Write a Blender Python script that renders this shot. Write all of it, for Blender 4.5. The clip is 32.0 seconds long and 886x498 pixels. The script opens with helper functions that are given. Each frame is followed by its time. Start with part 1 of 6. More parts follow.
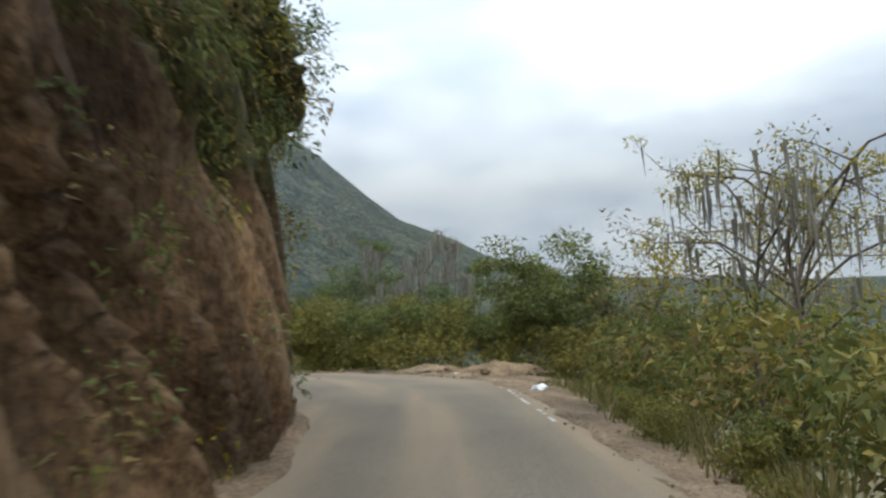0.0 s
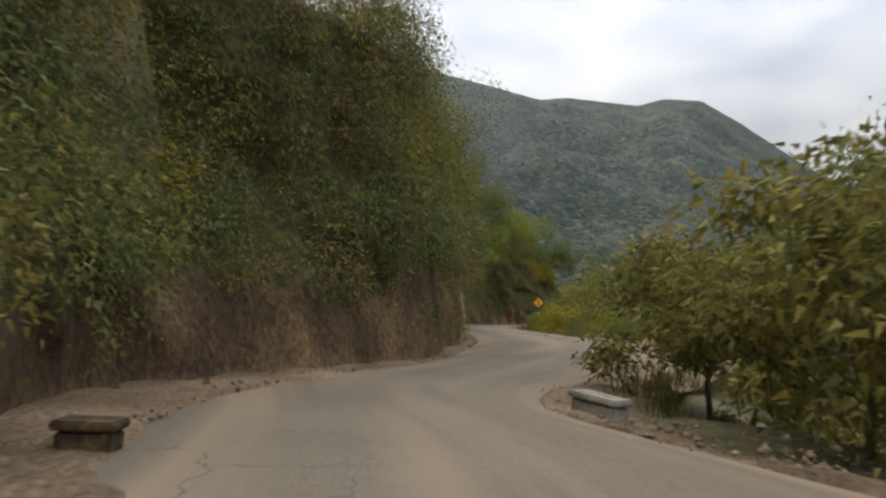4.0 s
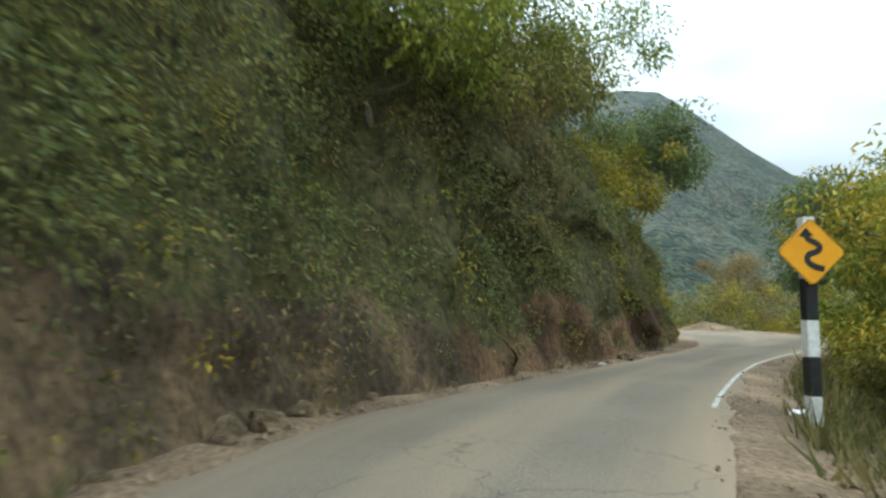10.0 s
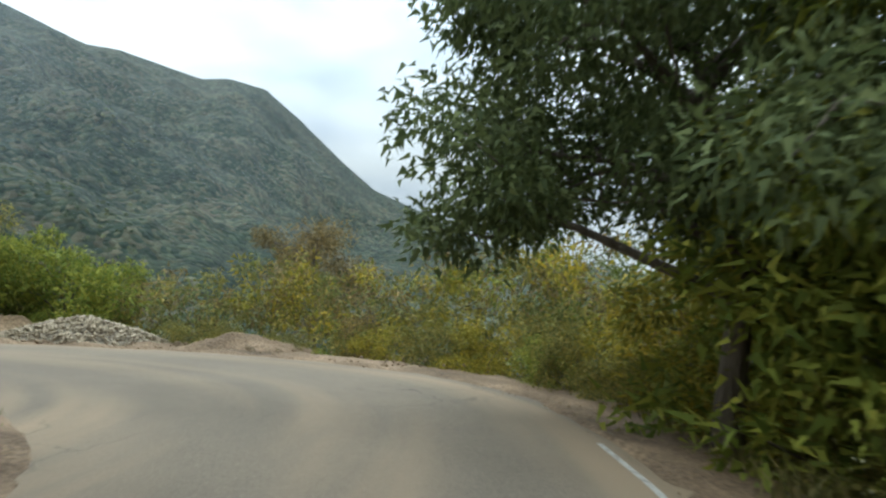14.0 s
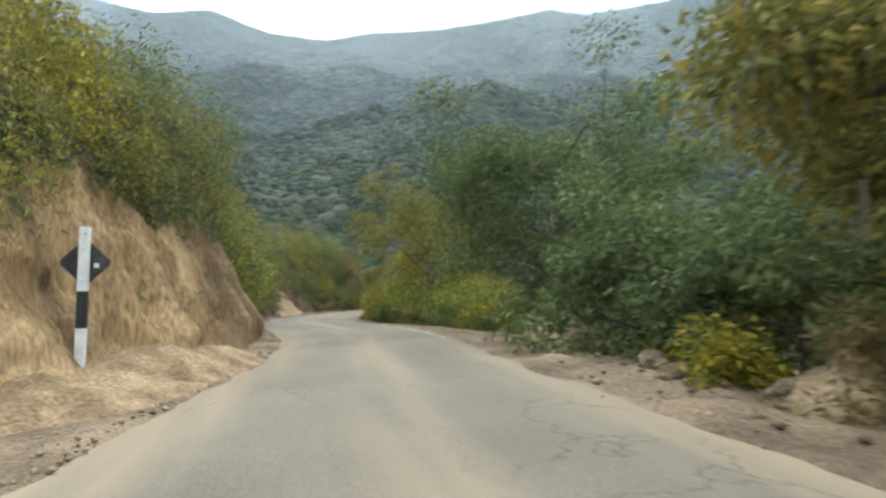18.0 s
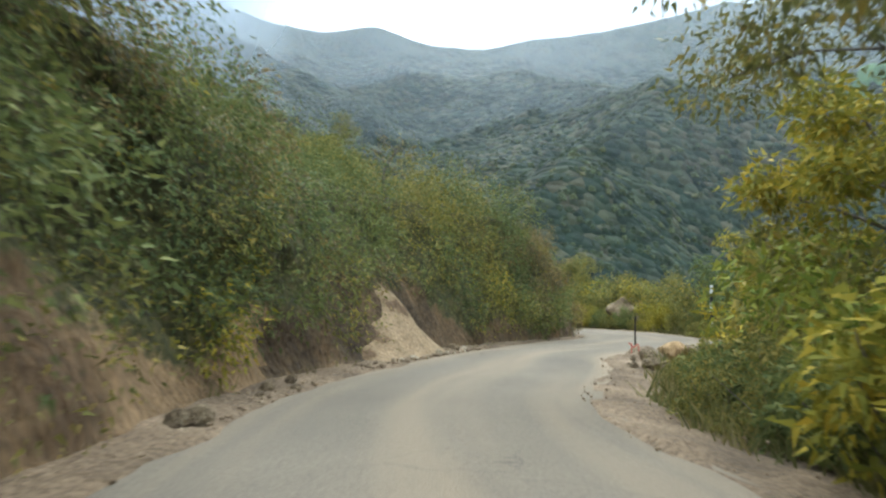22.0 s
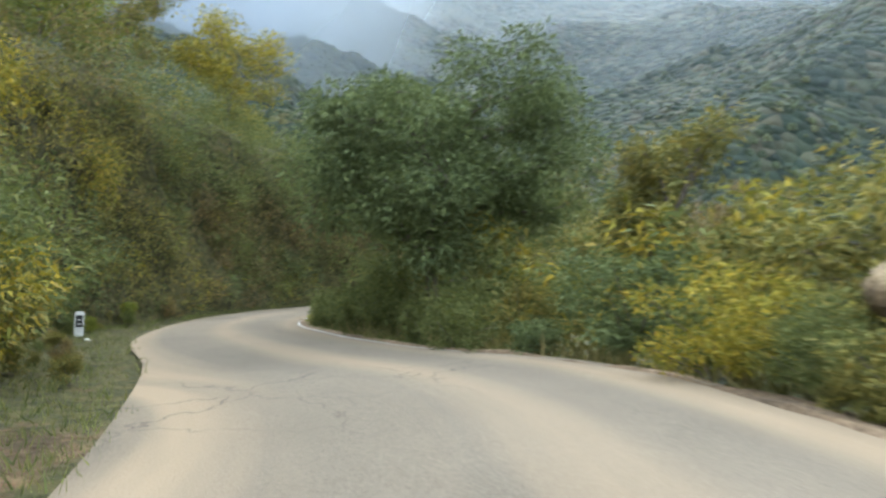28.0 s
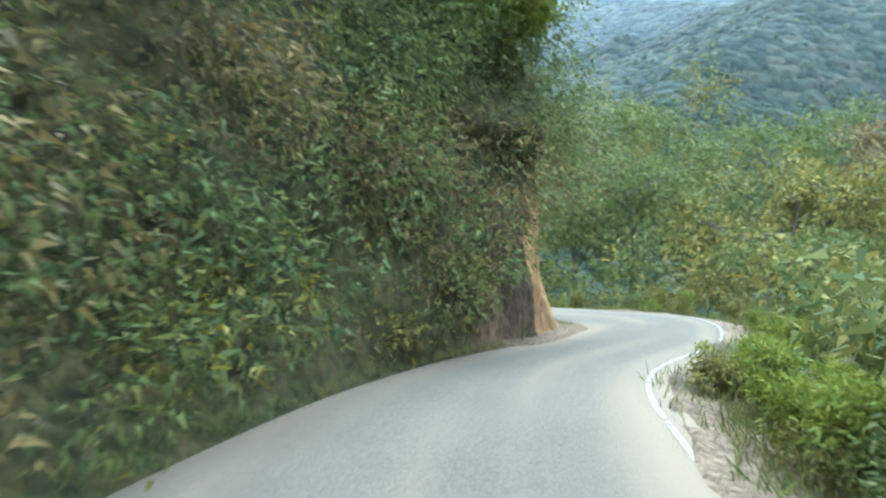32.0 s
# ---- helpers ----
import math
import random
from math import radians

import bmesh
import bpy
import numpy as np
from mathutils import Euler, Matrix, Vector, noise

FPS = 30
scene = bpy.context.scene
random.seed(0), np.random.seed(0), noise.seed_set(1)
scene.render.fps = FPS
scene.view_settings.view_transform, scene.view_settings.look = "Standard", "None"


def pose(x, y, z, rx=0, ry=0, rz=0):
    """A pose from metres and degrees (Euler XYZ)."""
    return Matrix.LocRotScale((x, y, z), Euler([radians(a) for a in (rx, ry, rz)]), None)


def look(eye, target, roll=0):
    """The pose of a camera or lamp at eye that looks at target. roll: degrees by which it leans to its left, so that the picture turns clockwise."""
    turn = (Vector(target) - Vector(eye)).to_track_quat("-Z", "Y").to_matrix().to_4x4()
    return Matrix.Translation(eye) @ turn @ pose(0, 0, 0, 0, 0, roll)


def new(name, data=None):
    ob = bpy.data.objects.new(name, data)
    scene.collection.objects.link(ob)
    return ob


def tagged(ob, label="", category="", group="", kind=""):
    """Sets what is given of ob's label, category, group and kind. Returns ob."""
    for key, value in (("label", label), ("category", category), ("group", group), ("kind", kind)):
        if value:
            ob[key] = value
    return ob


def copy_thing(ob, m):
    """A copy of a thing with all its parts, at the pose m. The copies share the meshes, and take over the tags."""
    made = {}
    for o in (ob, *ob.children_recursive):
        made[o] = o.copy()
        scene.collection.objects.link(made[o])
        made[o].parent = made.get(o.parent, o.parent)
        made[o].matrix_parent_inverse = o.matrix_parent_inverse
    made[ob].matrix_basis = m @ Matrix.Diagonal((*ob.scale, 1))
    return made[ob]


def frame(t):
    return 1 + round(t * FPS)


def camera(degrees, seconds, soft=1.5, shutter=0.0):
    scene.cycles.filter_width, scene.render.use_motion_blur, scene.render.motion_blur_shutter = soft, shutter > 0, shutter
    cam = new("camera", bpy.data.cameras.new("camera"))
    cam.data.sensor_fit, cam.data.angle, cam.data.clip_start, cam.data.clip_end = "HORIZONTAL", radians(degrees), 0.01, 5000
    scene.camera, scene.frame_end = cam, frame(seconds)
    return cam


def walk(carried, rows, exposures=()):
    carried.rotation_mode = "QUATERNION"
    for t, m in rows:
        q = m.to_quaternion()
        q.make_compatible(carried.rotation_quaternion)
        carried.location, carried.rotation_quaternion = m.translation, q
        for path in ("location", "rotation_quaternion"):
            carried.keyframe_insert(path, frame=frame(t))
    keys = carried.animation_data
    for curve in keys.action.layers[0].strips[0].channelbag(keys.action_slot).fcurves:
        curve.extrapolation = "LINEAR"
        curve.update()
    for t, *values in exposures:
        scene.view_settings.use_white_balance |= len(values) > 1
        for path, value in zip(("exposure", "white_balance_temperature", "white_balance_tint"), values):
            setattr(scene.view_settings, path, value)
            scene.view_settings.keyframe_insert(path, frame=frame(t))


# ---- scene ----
cam = camera(70.4, 32.0, soft=2.3, shutter=0.3)
PATH = [
    (0.0, (-0.000, 0.000, 1.455), (0.004, 9.911, 2.787), -1.92),
    (0.5, (0.258, 2.581, 1.433), (1.142, 12.438, 2.865), -1.14),
    (1.0, (0.488, 5.029, 1.445), (1.454, 14.880, 2.873), -0.41),
    (1.5, (0.458, 7.740, 1.468), (0.832, 17.641, 2.821), -0.49),
    (2.0, (0.168, 10.424, 1.470), (-0.653, 20.305, 2.773), -0.83),
    (2.5, (-0.596, 13.027, 1.490), (-3.115, 22.623, 2.746), 0.06),
    (3.0, (-1.725, 15.379, 1.431), (-5.991, 24.353, 2.558), 1.05),
    (3.5, (-3.450, 17.679, 1.358), (-9.228, 25.767, 2.447), 2.92),
    (5.5, (-10.972, 29.017, 1.448), (-16.593, 37.258, 2.136), -1.79),
    (6.0, (-12.946, 32.418, 1.430), (-17.949, 41.003, 2.551), -2.54),
    (6.5, (-14.906, 36.079, 1.424), (-19.608, 44.848, 2.430), -0.41),
    (7.0, (-17.090, 39.938, 1.388), (-21.763, 48.732, 2.306), 2.13),
    (7.5, (-19.311, 43.637, 1.447), (-24.357, 52.197, 2.573), 3.07),
    (8.0, (-21.524, 47.232, 1.447), (-27.122, 55.457, 2.449), 3.65),
    (8.5, (-23.977, 50.677, 1.444), (-29.866, 58.660, 2.707), 3.01),
    (9.0, (-26.484, 54.107, 1.457), (-32.609, 61.904, 2.763), 2.09),
    (9.5, (-28.820, 57.363, 1.455), (-34.703, 65.360, 2.652), 1.09),
    (10.0, (-30.897, 60.671, 1.458), (-36.277, 69.052, 2.364), 0.44),
    (10.5, (-32.611, 63.824, 1.448), (-36.865, 72.857, 1.995), 0.18),
    (11.0, (-33.724, 66.937, 1.457), (-36.356, 76.540, 2.380), -0.56),
    (11.5, (-34.168, 70.024, 1.455), (-35.190, 79.928, 2.384), -0.92),
    (12.0, (-34.282, 73.261, 1.443), (-34.425, 83.215, 2.386), -0.22),
    (12.5, (-34.151, 76.630, 1.422), (-33.768, 86.559, 2.544), 0.63),
    (13.0, (-33.872, 79.624, 1.427), (-33.316, 89.552, 2.482), 1.88),
    (13.5, (-33.594, 81.908, 1.495), (-32.768, 91.822, 2.514), 3.03),
    (15.5, (-34.116, 94.146, 1.426), (-37.370, 103.544, 2.468), 0.59),
    (16.0, (-35.364, 96.303, 1.436), (-40.669, 104.734, 2.319), 1.43),
    (16.5, (-37.206, 98.021, 1.458), (-44.287, 105.044, 2.198), 1.66),
    (17.0, (-39.358, 99.391, 1.457), (-47.964, 104.447, 2.078), -0.61),
    (17.5, (-41.852, 100.309, 1.462), (-51.501, 102.879, 1.998), -1.60),
    (18.0, (-44.714, 100.703, 1.473), (-54.686, 101.020, 2.146), -1.49),
    (18.5, (-47.880, 100.511, 1.437), (-57.783, 99.170, 1.809), 0.94),
    (19.0, (-51.258, 100.013, 1.441), (-61.050, 98.168, 2.284), 1.68),
    (19.5, (-54.760, 99.399, 1.431), (-64.502, 97.287, 2.233), 1.69),
    (20.0, (-58.348, 98.742, 1.466), (-68.068, 96.574, 2.373), 1.36),
    (20.5, (-61.993, 98.018, 1.470), (-71.668, 95.630, 2.305), 1.96),
    (21.0, (-65.757, 97.284, 1.461), (-75.403, 94.801, 2.352), 1.58),
    (21.5, (-69.488, 96.438, 1.448), (-79.150, 94.036, 2.382), 1.03),
    (22.0, (-72.985, 95.734, 1.391), (-82.722, 93.634, 2.279), 0.72),
    (22.5, (-76.371, 95.215, 1.442), (-86.203, 93.591, 2.275), 0.89),
    (23.0, (-79.821, 94.869, 1.408), (-89.721, 93.774, 2.303), 0.52),
    (23.5, (-82.995, 94.753, 1.455), (-92.945, 94.211, 2.295), 0.72),
    (24.0, (-86.101, 94.955, 1.449), (-96.065, 95.106, 2.282), 1.19),
    (24.5, (-89.199, 95.433, 1.449), (-99.106, 96.539, 2.231), 2.04),
    (26.5, (-99.128, 97.984, 1.462), (-108.974, 99.568, 2.208), 1.22),
    (27.0, (-101.551, 98.154, 1.455), (-111.513, 98.140, 2.332), 0.69),
    (27.5, (-103.951, 97.754, 1.434), (-113.653, 95.506, 2.330), -1.56),
    (28.0, (-106.465, 96.604, 1.460), (-115.283, 91.903, 1.842), -0.35),
    (28.5, (-108.831, 94.872, 1.492), (-116.655, 88.673, 2.085), 1.64),
    (29.0, (-110.907, 92.758, 1.465), (-117.855, 85.589, 2.028), 2.12),
    (29.5, (-112.810, 90.343, 1.429), (-119.211, 82.687, 2.072), 2.77),
    (30.0, (-114.798, 87.886, 1.419), (-121.213, 80.239, 2.024), 3.35),
    (30.5, (-116.970, 85.523, 1.414), (-123.750, 78.177, 1.674), 5.42),
    (31.0, (-119.065, 83.630, 1.443), (-126.801, 77.293, 1.475), 3.09),
    (31.5, (-121.114, 82.227, 1.455), (-129.876, 77.409, 1.549), 1.23),
    (32.0, (-123.332, 81.155, 1.415), (-132.787, 77.906, 1.596), -0.55),
]
EXPOSURES = [(0.0, 0.12, 6190, 5), (1.0, -0.25, 6540, 9), (3.5, -0.2, 6740, 12), (5.5, 0.48, 6350, 4), (9.0, 0.38, 6200, 3), (11.0, 0.93, 5600, -10), (12.5, 0.7, 5400, -6), (13.5, 0.45, 5700, -3), (15.8, -0.1, 6400, 4), (17.5, 0.65, 6050, 1), (19.0, 0.6, 5850, 0), (20.0, 0.45, 5800, 0), (21.0, 0.64, 5900, 0), (23.0, 0.68, 5750, -1), (24.5, 0.6, 5900, 2), (28.0, 0.98, 5850, 3), (29.5, 1.6, 5100, 2), (32.0, 1.6, 4900, -6)]
walk(cam, [(t, look(eye, target, roll)) for t, eye, target, roll in PATH], EXPOSURES)

# ---- sky and light ----
SUN_BEARING, SUN_HEIGHT = 98.0, 48.0
world = bpy.data.worlds.new("overcast_sky")
scene.world = world
world.use_nodes = True
wn, wl = world.node_tree.nodes, world.node_tree.links
wn.clear()
w_out = wn.new("ShaderNodeOutputWorld")
w_bg = wn.new("ShaderNodeBackground")
w_sky = wn.new("ShaderNodeTexSky")
w_sky.sky_type, w_sky.sun_disc = "NISHITA", False
w_sky.sun_elevation, w_sky.sun_rotation = radians(SUN_HEIGHT), radians(-SUN_BEARING)
w_sky.air_density, w_sky.dust_density = 1.0, 3.0
w_scale = wn.new("ShaderNodeVectorMath")
w_scale.operation = "SCALE"
w_scale.inputs["Scale"].default_value = 0.09
w_co = wn.new("ShaderNodeTexCoord")
w_map = wn.new("ShaderNodeMapping")
w_map.inputs["Scale"].default_value = (1.6, 1.6, 4.5)
w_noise = wn.new("ShaderNodeTexNoise")
w_noise.inputs["Scale"].default_value = 1.6
w_noise.inputs["Detail"].default_value = 5.0
w_noise.inputs["Roughness"].default_value = 0.5
w_ramp = wn.new("ShaderNodeValToRGB")
w_ramp.color_ramp.elements[0].position, w_ramp.color_ramp.elements[0].color = 0.36, (0.52, 0.57, 0.66, 1)
w_ramp.color_ramp.elements[1].position, w_ramp.color_ramp.elements[1].color = 0.62, (0.87, 0.89, 0.91, 1)
w_mix = wn.new("ShaderNodeMix")
w_mix.data_type = "RGBA"
w_mix.inputs["Factor"].default_value = 0.9
w_bg.inputs["Strength"].default_value = 1.0
wl.new(w_sky.outputs[0], w_scale.inputs[0])
wl.new(w_co.outputs["Generated"], w_map.inputs["Vector"])
wl.new(w_map.outputs[0], w_noise.inputs["Vector"])
wl.new(w_noise.outputs["Fac"], w_ramp.inputs["Fac"])
wl.new(w_scale.outputs[0], w_mix.inputs["A"])
wl.new(w_ramp.outputs["Color"], w_mix.inputs["B"])
# an overcast sky is brighter overhead than at the horizon
w_sep = wn.new("ShaderNodeSeparateXYZ")
w_grad = wn.new("ShaderNodeMapRange")
w_grad.inputs["From Min"].default_value, w_grad.inputs["From Max"].default_value = 0.22, 1.0
w_grad.inputs["To Min"].default_value, w_grad.inputs["To Max"].default_value = 0.8, 4.35
w_mul = wn.new("ShaderNodeVectorMath")
w_mul.operation = "SCALE"
wl.new(w_co.outputs["Generated"], w_sep.inputs[0])
wl.new(w_sep.outputs["Z"], w_grad.inputs["Value"])
wl.new(w_grad.outputs[0], w_mul.inputs["Scale"])
wl.new(w_mix.outputs["Result"], w_mul.inputs[0])
wl.new(w_mul.outputs[0], w_bg.inputs["Color"])
wl.new(w_bg.outputs[0], w_out.inputs["Surface"])

sun_data = bpy.data.lights.new("sun", "SUN")
sun_data.energy, sun_data.angle, sun_data.color = 1.9, radians(35), (1.0, 0.95, 0.86)
sun = new("sun", sun_data)
_b, _h = radians(SUN_BEARING), radians(SUN_HEIGHT)
sun.matrix_basis = look((-math.sin(_b) * math.cos(_h) * 90, math.cos(_b) * math.cos(_h) * 90, math.sin(_h) * 90), (0, 0, 0))

RNG = np.random.default_rng(7)


# ---- materials ----
def material(name, ramp, scale=2.0, detail=6.0, rough=0.9, bump=0.3, bump_scale=None, stretch=(1, 1, 1), fine=None, translucent=0.0, per_leaf=False, cells=None, per_object=0.0, cover=None, second=None):
    """A node material: colours from a noise ramp, a finer second noise, relief from a third."""
    m = bpy.data.materials.new(name)
    m.use_nodes = True
    n, l = m.node_tree.nodes, m.node_tree.links
    bsdf, out = n["Principled BSDF"], n["Material Output"]
    bsdf.inputs["Roughness"].default_value = rough
    bsdf.inputs["Specular IOR Level"].default_value = 0.25
    co = n.new("ShaderNodeTexCoord")
    mp = n.new("ShaderNodeMapping")
    mp.inputs["Scale"].default_value = stretch
    l.new(co.outputs["Object"], mp.inputs["Vector"])
    tx = n.new("ShaderNodeTexNoise")
    tx.inputs["Scale"].default_value, tx.inputs["Detail"].default_value = scale, detail
    l.new(mp.outputs[0], tx.inputs["Vector"])
    fac = tx.outputs["Fac"]
    if per_leaf:
        geo = n.new("ShaderNodeNewGeometry")
        mixf = n.new("ShaderNodeMix")
        mixf.inputs["Factor"].default_value = 0.62
        l.new(fac, mixf.inputs["A"])
        l.new(geo.outputs["Random Per Island"], mixf.inputs["B"])
        fac = mixf.outputs["Result"]
    if per_object:
        info = n.new("ShaderNodeObjectInfo")
        mixo = n.new("ShaderNodeMix")
        mixo.inputs["Factor"].default_value = per_object
        l.new(fac, mixo.inputs["A"])
        l.new(info.outputs["Random"], mixo.inputs["B"])
        fac = mixo.outputs["Result"]
    if cells:
        vo = n.new("ShaderNodeTexVoronoi")
        vo.inputs["Scale"].default_value = cells
        l.new(mp.outputs[0], vo.inputs["Vector"])
        sep = n.new("ShaderNodeSeparateColor")
        l.new(vo.outputs["Color"], sep.inputs[0])
        mixc = n.new("ShaderNodeMix")
        mixc.inputs["Factor"].default_value = 0.45
        l.new(fac, mixc.inputs["A"])
        l.new(sep.outputs[0], mixc.inputs["B"])
        fac = mixc.outputs["Result"]
    rp = n.new("ShaderNodeValToRGB")
    els = rp.color_ramp.elements
    while len(els) < len(ramp):
        els.new(0.5)
    for e, (p, c) in zip(els, ramp):
        e.position, e.color = p, (*c, 1)
    l.new(fac, rp.inputs["Fac"])
    colour = rp.outputs["Color"]
    if second:
        # a second soil shows through in tongues, where the mesh says that it lies
        ats, t6, sub, mrs, rs, ms = n.new("ShaderNodeAttribute"), n.new("ShaderNodeTexNoise"), n.new("ShaderNodeMath"), n.new("ShaderNodeMapRange"), n.new("ShaderNodeValToRGB"), n.new("ShaderNodeMix")
        ats.attribute_name = "soil"
        t6.inputs["Scale"].default_value, t6.inputs["Detail"].default_value, t6.inputs["Roughness"].default_value = 0.55, 9.0, 0.62
        l.new(mp.outputs[0], t6.inputs["Vector"])
        sub.operation = "MULTIPLY_ADD"
        sub.inputs[1].default_value = 2.2
        l.new(t6.outputs["Fac"], sub.inputs[0])
        l.new(ats.outputs["Fac"], sub.inputs[2])
        mrs.inputs["From Min"].default_value, mrs.inputs["From Max"].default_value = 1.48, 1.74
        l.new(sub.outputs[0], mrs.inputs["Value"])
        for _ in range(len(second) - 2):
            rs.color_ramp.elements.new(0.5)
        for e, (p, c) in zip(rs.color_ramp.elements, second):
            e.position, e.color = p, (*c, 1)
        l.new(fac, rs.inputs["Fac"])
        ms.data_type = "RGBA"
        l.new(mrs.outputs[0], ms.inputs["Factor"])
        l.new(colour, ms.inputs["A"])
        l.new(rs.outputs["Color"], ms.inputs["B"])
        colour = ms.outputs["Result"]
    if fine:
        t2 = n.new("ShaderNodeTexNoise")
        t2.inputs["Scale"].default_value, t2.inputs["Detail"].default_value = fine[0], 4.0
        l.new(mp.outputs[0], t2.inputs["Vector"])
        r2 = n.new("ShaderNodeMapRange")
        r2.inputs["From Min"].default_value, r2.inputs["From Max"].default_value = 0.3, 0.7
        r2.inputs["To Min"].default_value, r2.inputs["To Max"].default_value = 1 - fine[1], 1 + fine[1]
        l.new(t2.outputs["Fac"], r2.inputs["Value"])
        vm = n.new("ShaderNodeVectorMath")
        vm.operation = "SCALE"
        l.new(colour, vm.inputs[0])
        l.new(r2.outputs[0], vm.inputs["Scale"])
        colour = vm.outputs[0]
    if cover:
        # creeping plants, leaf-gap shade in their colour, where the mesh says that they grow
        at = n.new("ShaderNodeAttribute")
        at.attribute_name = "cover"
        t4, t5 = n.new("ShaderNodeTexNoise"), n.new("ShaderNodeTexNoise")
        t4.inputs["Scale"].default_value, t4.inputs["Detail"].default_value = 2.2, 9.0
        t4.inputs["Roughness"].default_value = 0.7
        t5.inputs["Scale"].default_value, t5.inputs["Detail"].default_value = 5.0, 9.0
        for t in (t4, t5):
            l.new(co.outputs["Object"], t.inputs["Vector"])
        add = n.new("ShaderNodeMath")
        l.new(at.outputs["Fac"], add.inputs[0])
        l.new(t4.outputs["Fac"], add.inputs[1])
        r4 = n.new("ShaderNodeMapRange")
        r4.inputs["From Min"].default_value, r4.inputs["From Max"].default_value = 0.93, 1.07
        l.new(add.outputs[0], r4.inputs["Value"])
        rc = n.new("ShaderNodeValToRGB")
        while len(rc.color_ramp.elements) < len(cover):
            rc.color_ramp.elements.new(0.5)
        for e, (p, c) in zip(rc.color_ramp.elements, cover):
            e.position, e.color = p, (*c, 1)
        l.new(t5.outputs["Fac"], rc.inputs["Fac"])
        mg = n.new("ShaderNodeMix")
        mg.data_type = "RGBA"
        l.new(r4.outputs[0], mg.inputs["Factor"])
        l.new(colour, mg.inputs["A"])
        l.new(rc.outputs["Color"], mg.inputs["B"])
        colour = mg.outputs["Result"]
    l.new(colour, bsdf.inputs["Base Color"])
    if bump:
        bp = n.new("ShaderNodeBump")
        bp.inputs["Strength"].default_value = bump
        if cells:
            bp.inputs["Distance"].default_value = 0.8 / cells
            inv = n.new("ShaderNodeMath")
            inv.operation = "SUBTRACT"
            inv.inputs[0].default_value = 1.0
            l.new(vo.outputs["Distance"], inv.inputs[1])
            l.new(inv.outputs[0], bp.inputs["Height"])
        else:
            bp.inputs["Distance"].default_value = 0.12
            t3 = n.new("ShaderNodeTexNoise")
            t3.inputs["Scale"].default_value, t3.inputs["Detail"].default_value = bump_scale or scale * 4, 8.0
            l.new(mp.outputs[0], t3.inputs["Vector"])
            l.new(t3.outputs["Fac"], bp.inputs["Height"])
        l.new(bp.outputs[0], bsdf.inputs["Normal"])
    if translucent:
        tr = n.new("ShaderNodeBsdfTranslucent")
        l.new(colour, tr.inputs["Color"])
        mx = n.new("ShaderNodeMixShader")
        mx.inputs[0].default_value = translucent
        l.new(bsdf.outputs[0], mx.inputs[1])
        l.new(tr.outputs[0], mx.inputs[2])
        l.new(mx.outputs[0], out.inputs["Surface"])
    return m


# bank creepers, coloured dark so that gaps in the leaves above read as shadow
CREEP_SHADE = [(0.3, (0.022, 0.022, 0.009)), (0.45, (0.045, 0.043, 0.015)), (0.58, (0.074, 0.065, 0.022)), (0.74, (0.1, 0.077, 0.034))]
ASPHALT = material("dusty_asphalt", [(0.3, (0.118, 0.098, 0.073)), (0.5, (0.142, 0.118, 0.088)), (0.7, (0.172, 0.142, 0.105))], 0.25, 8, 0.95, 0.35, 45, fine=(34, 0.22))


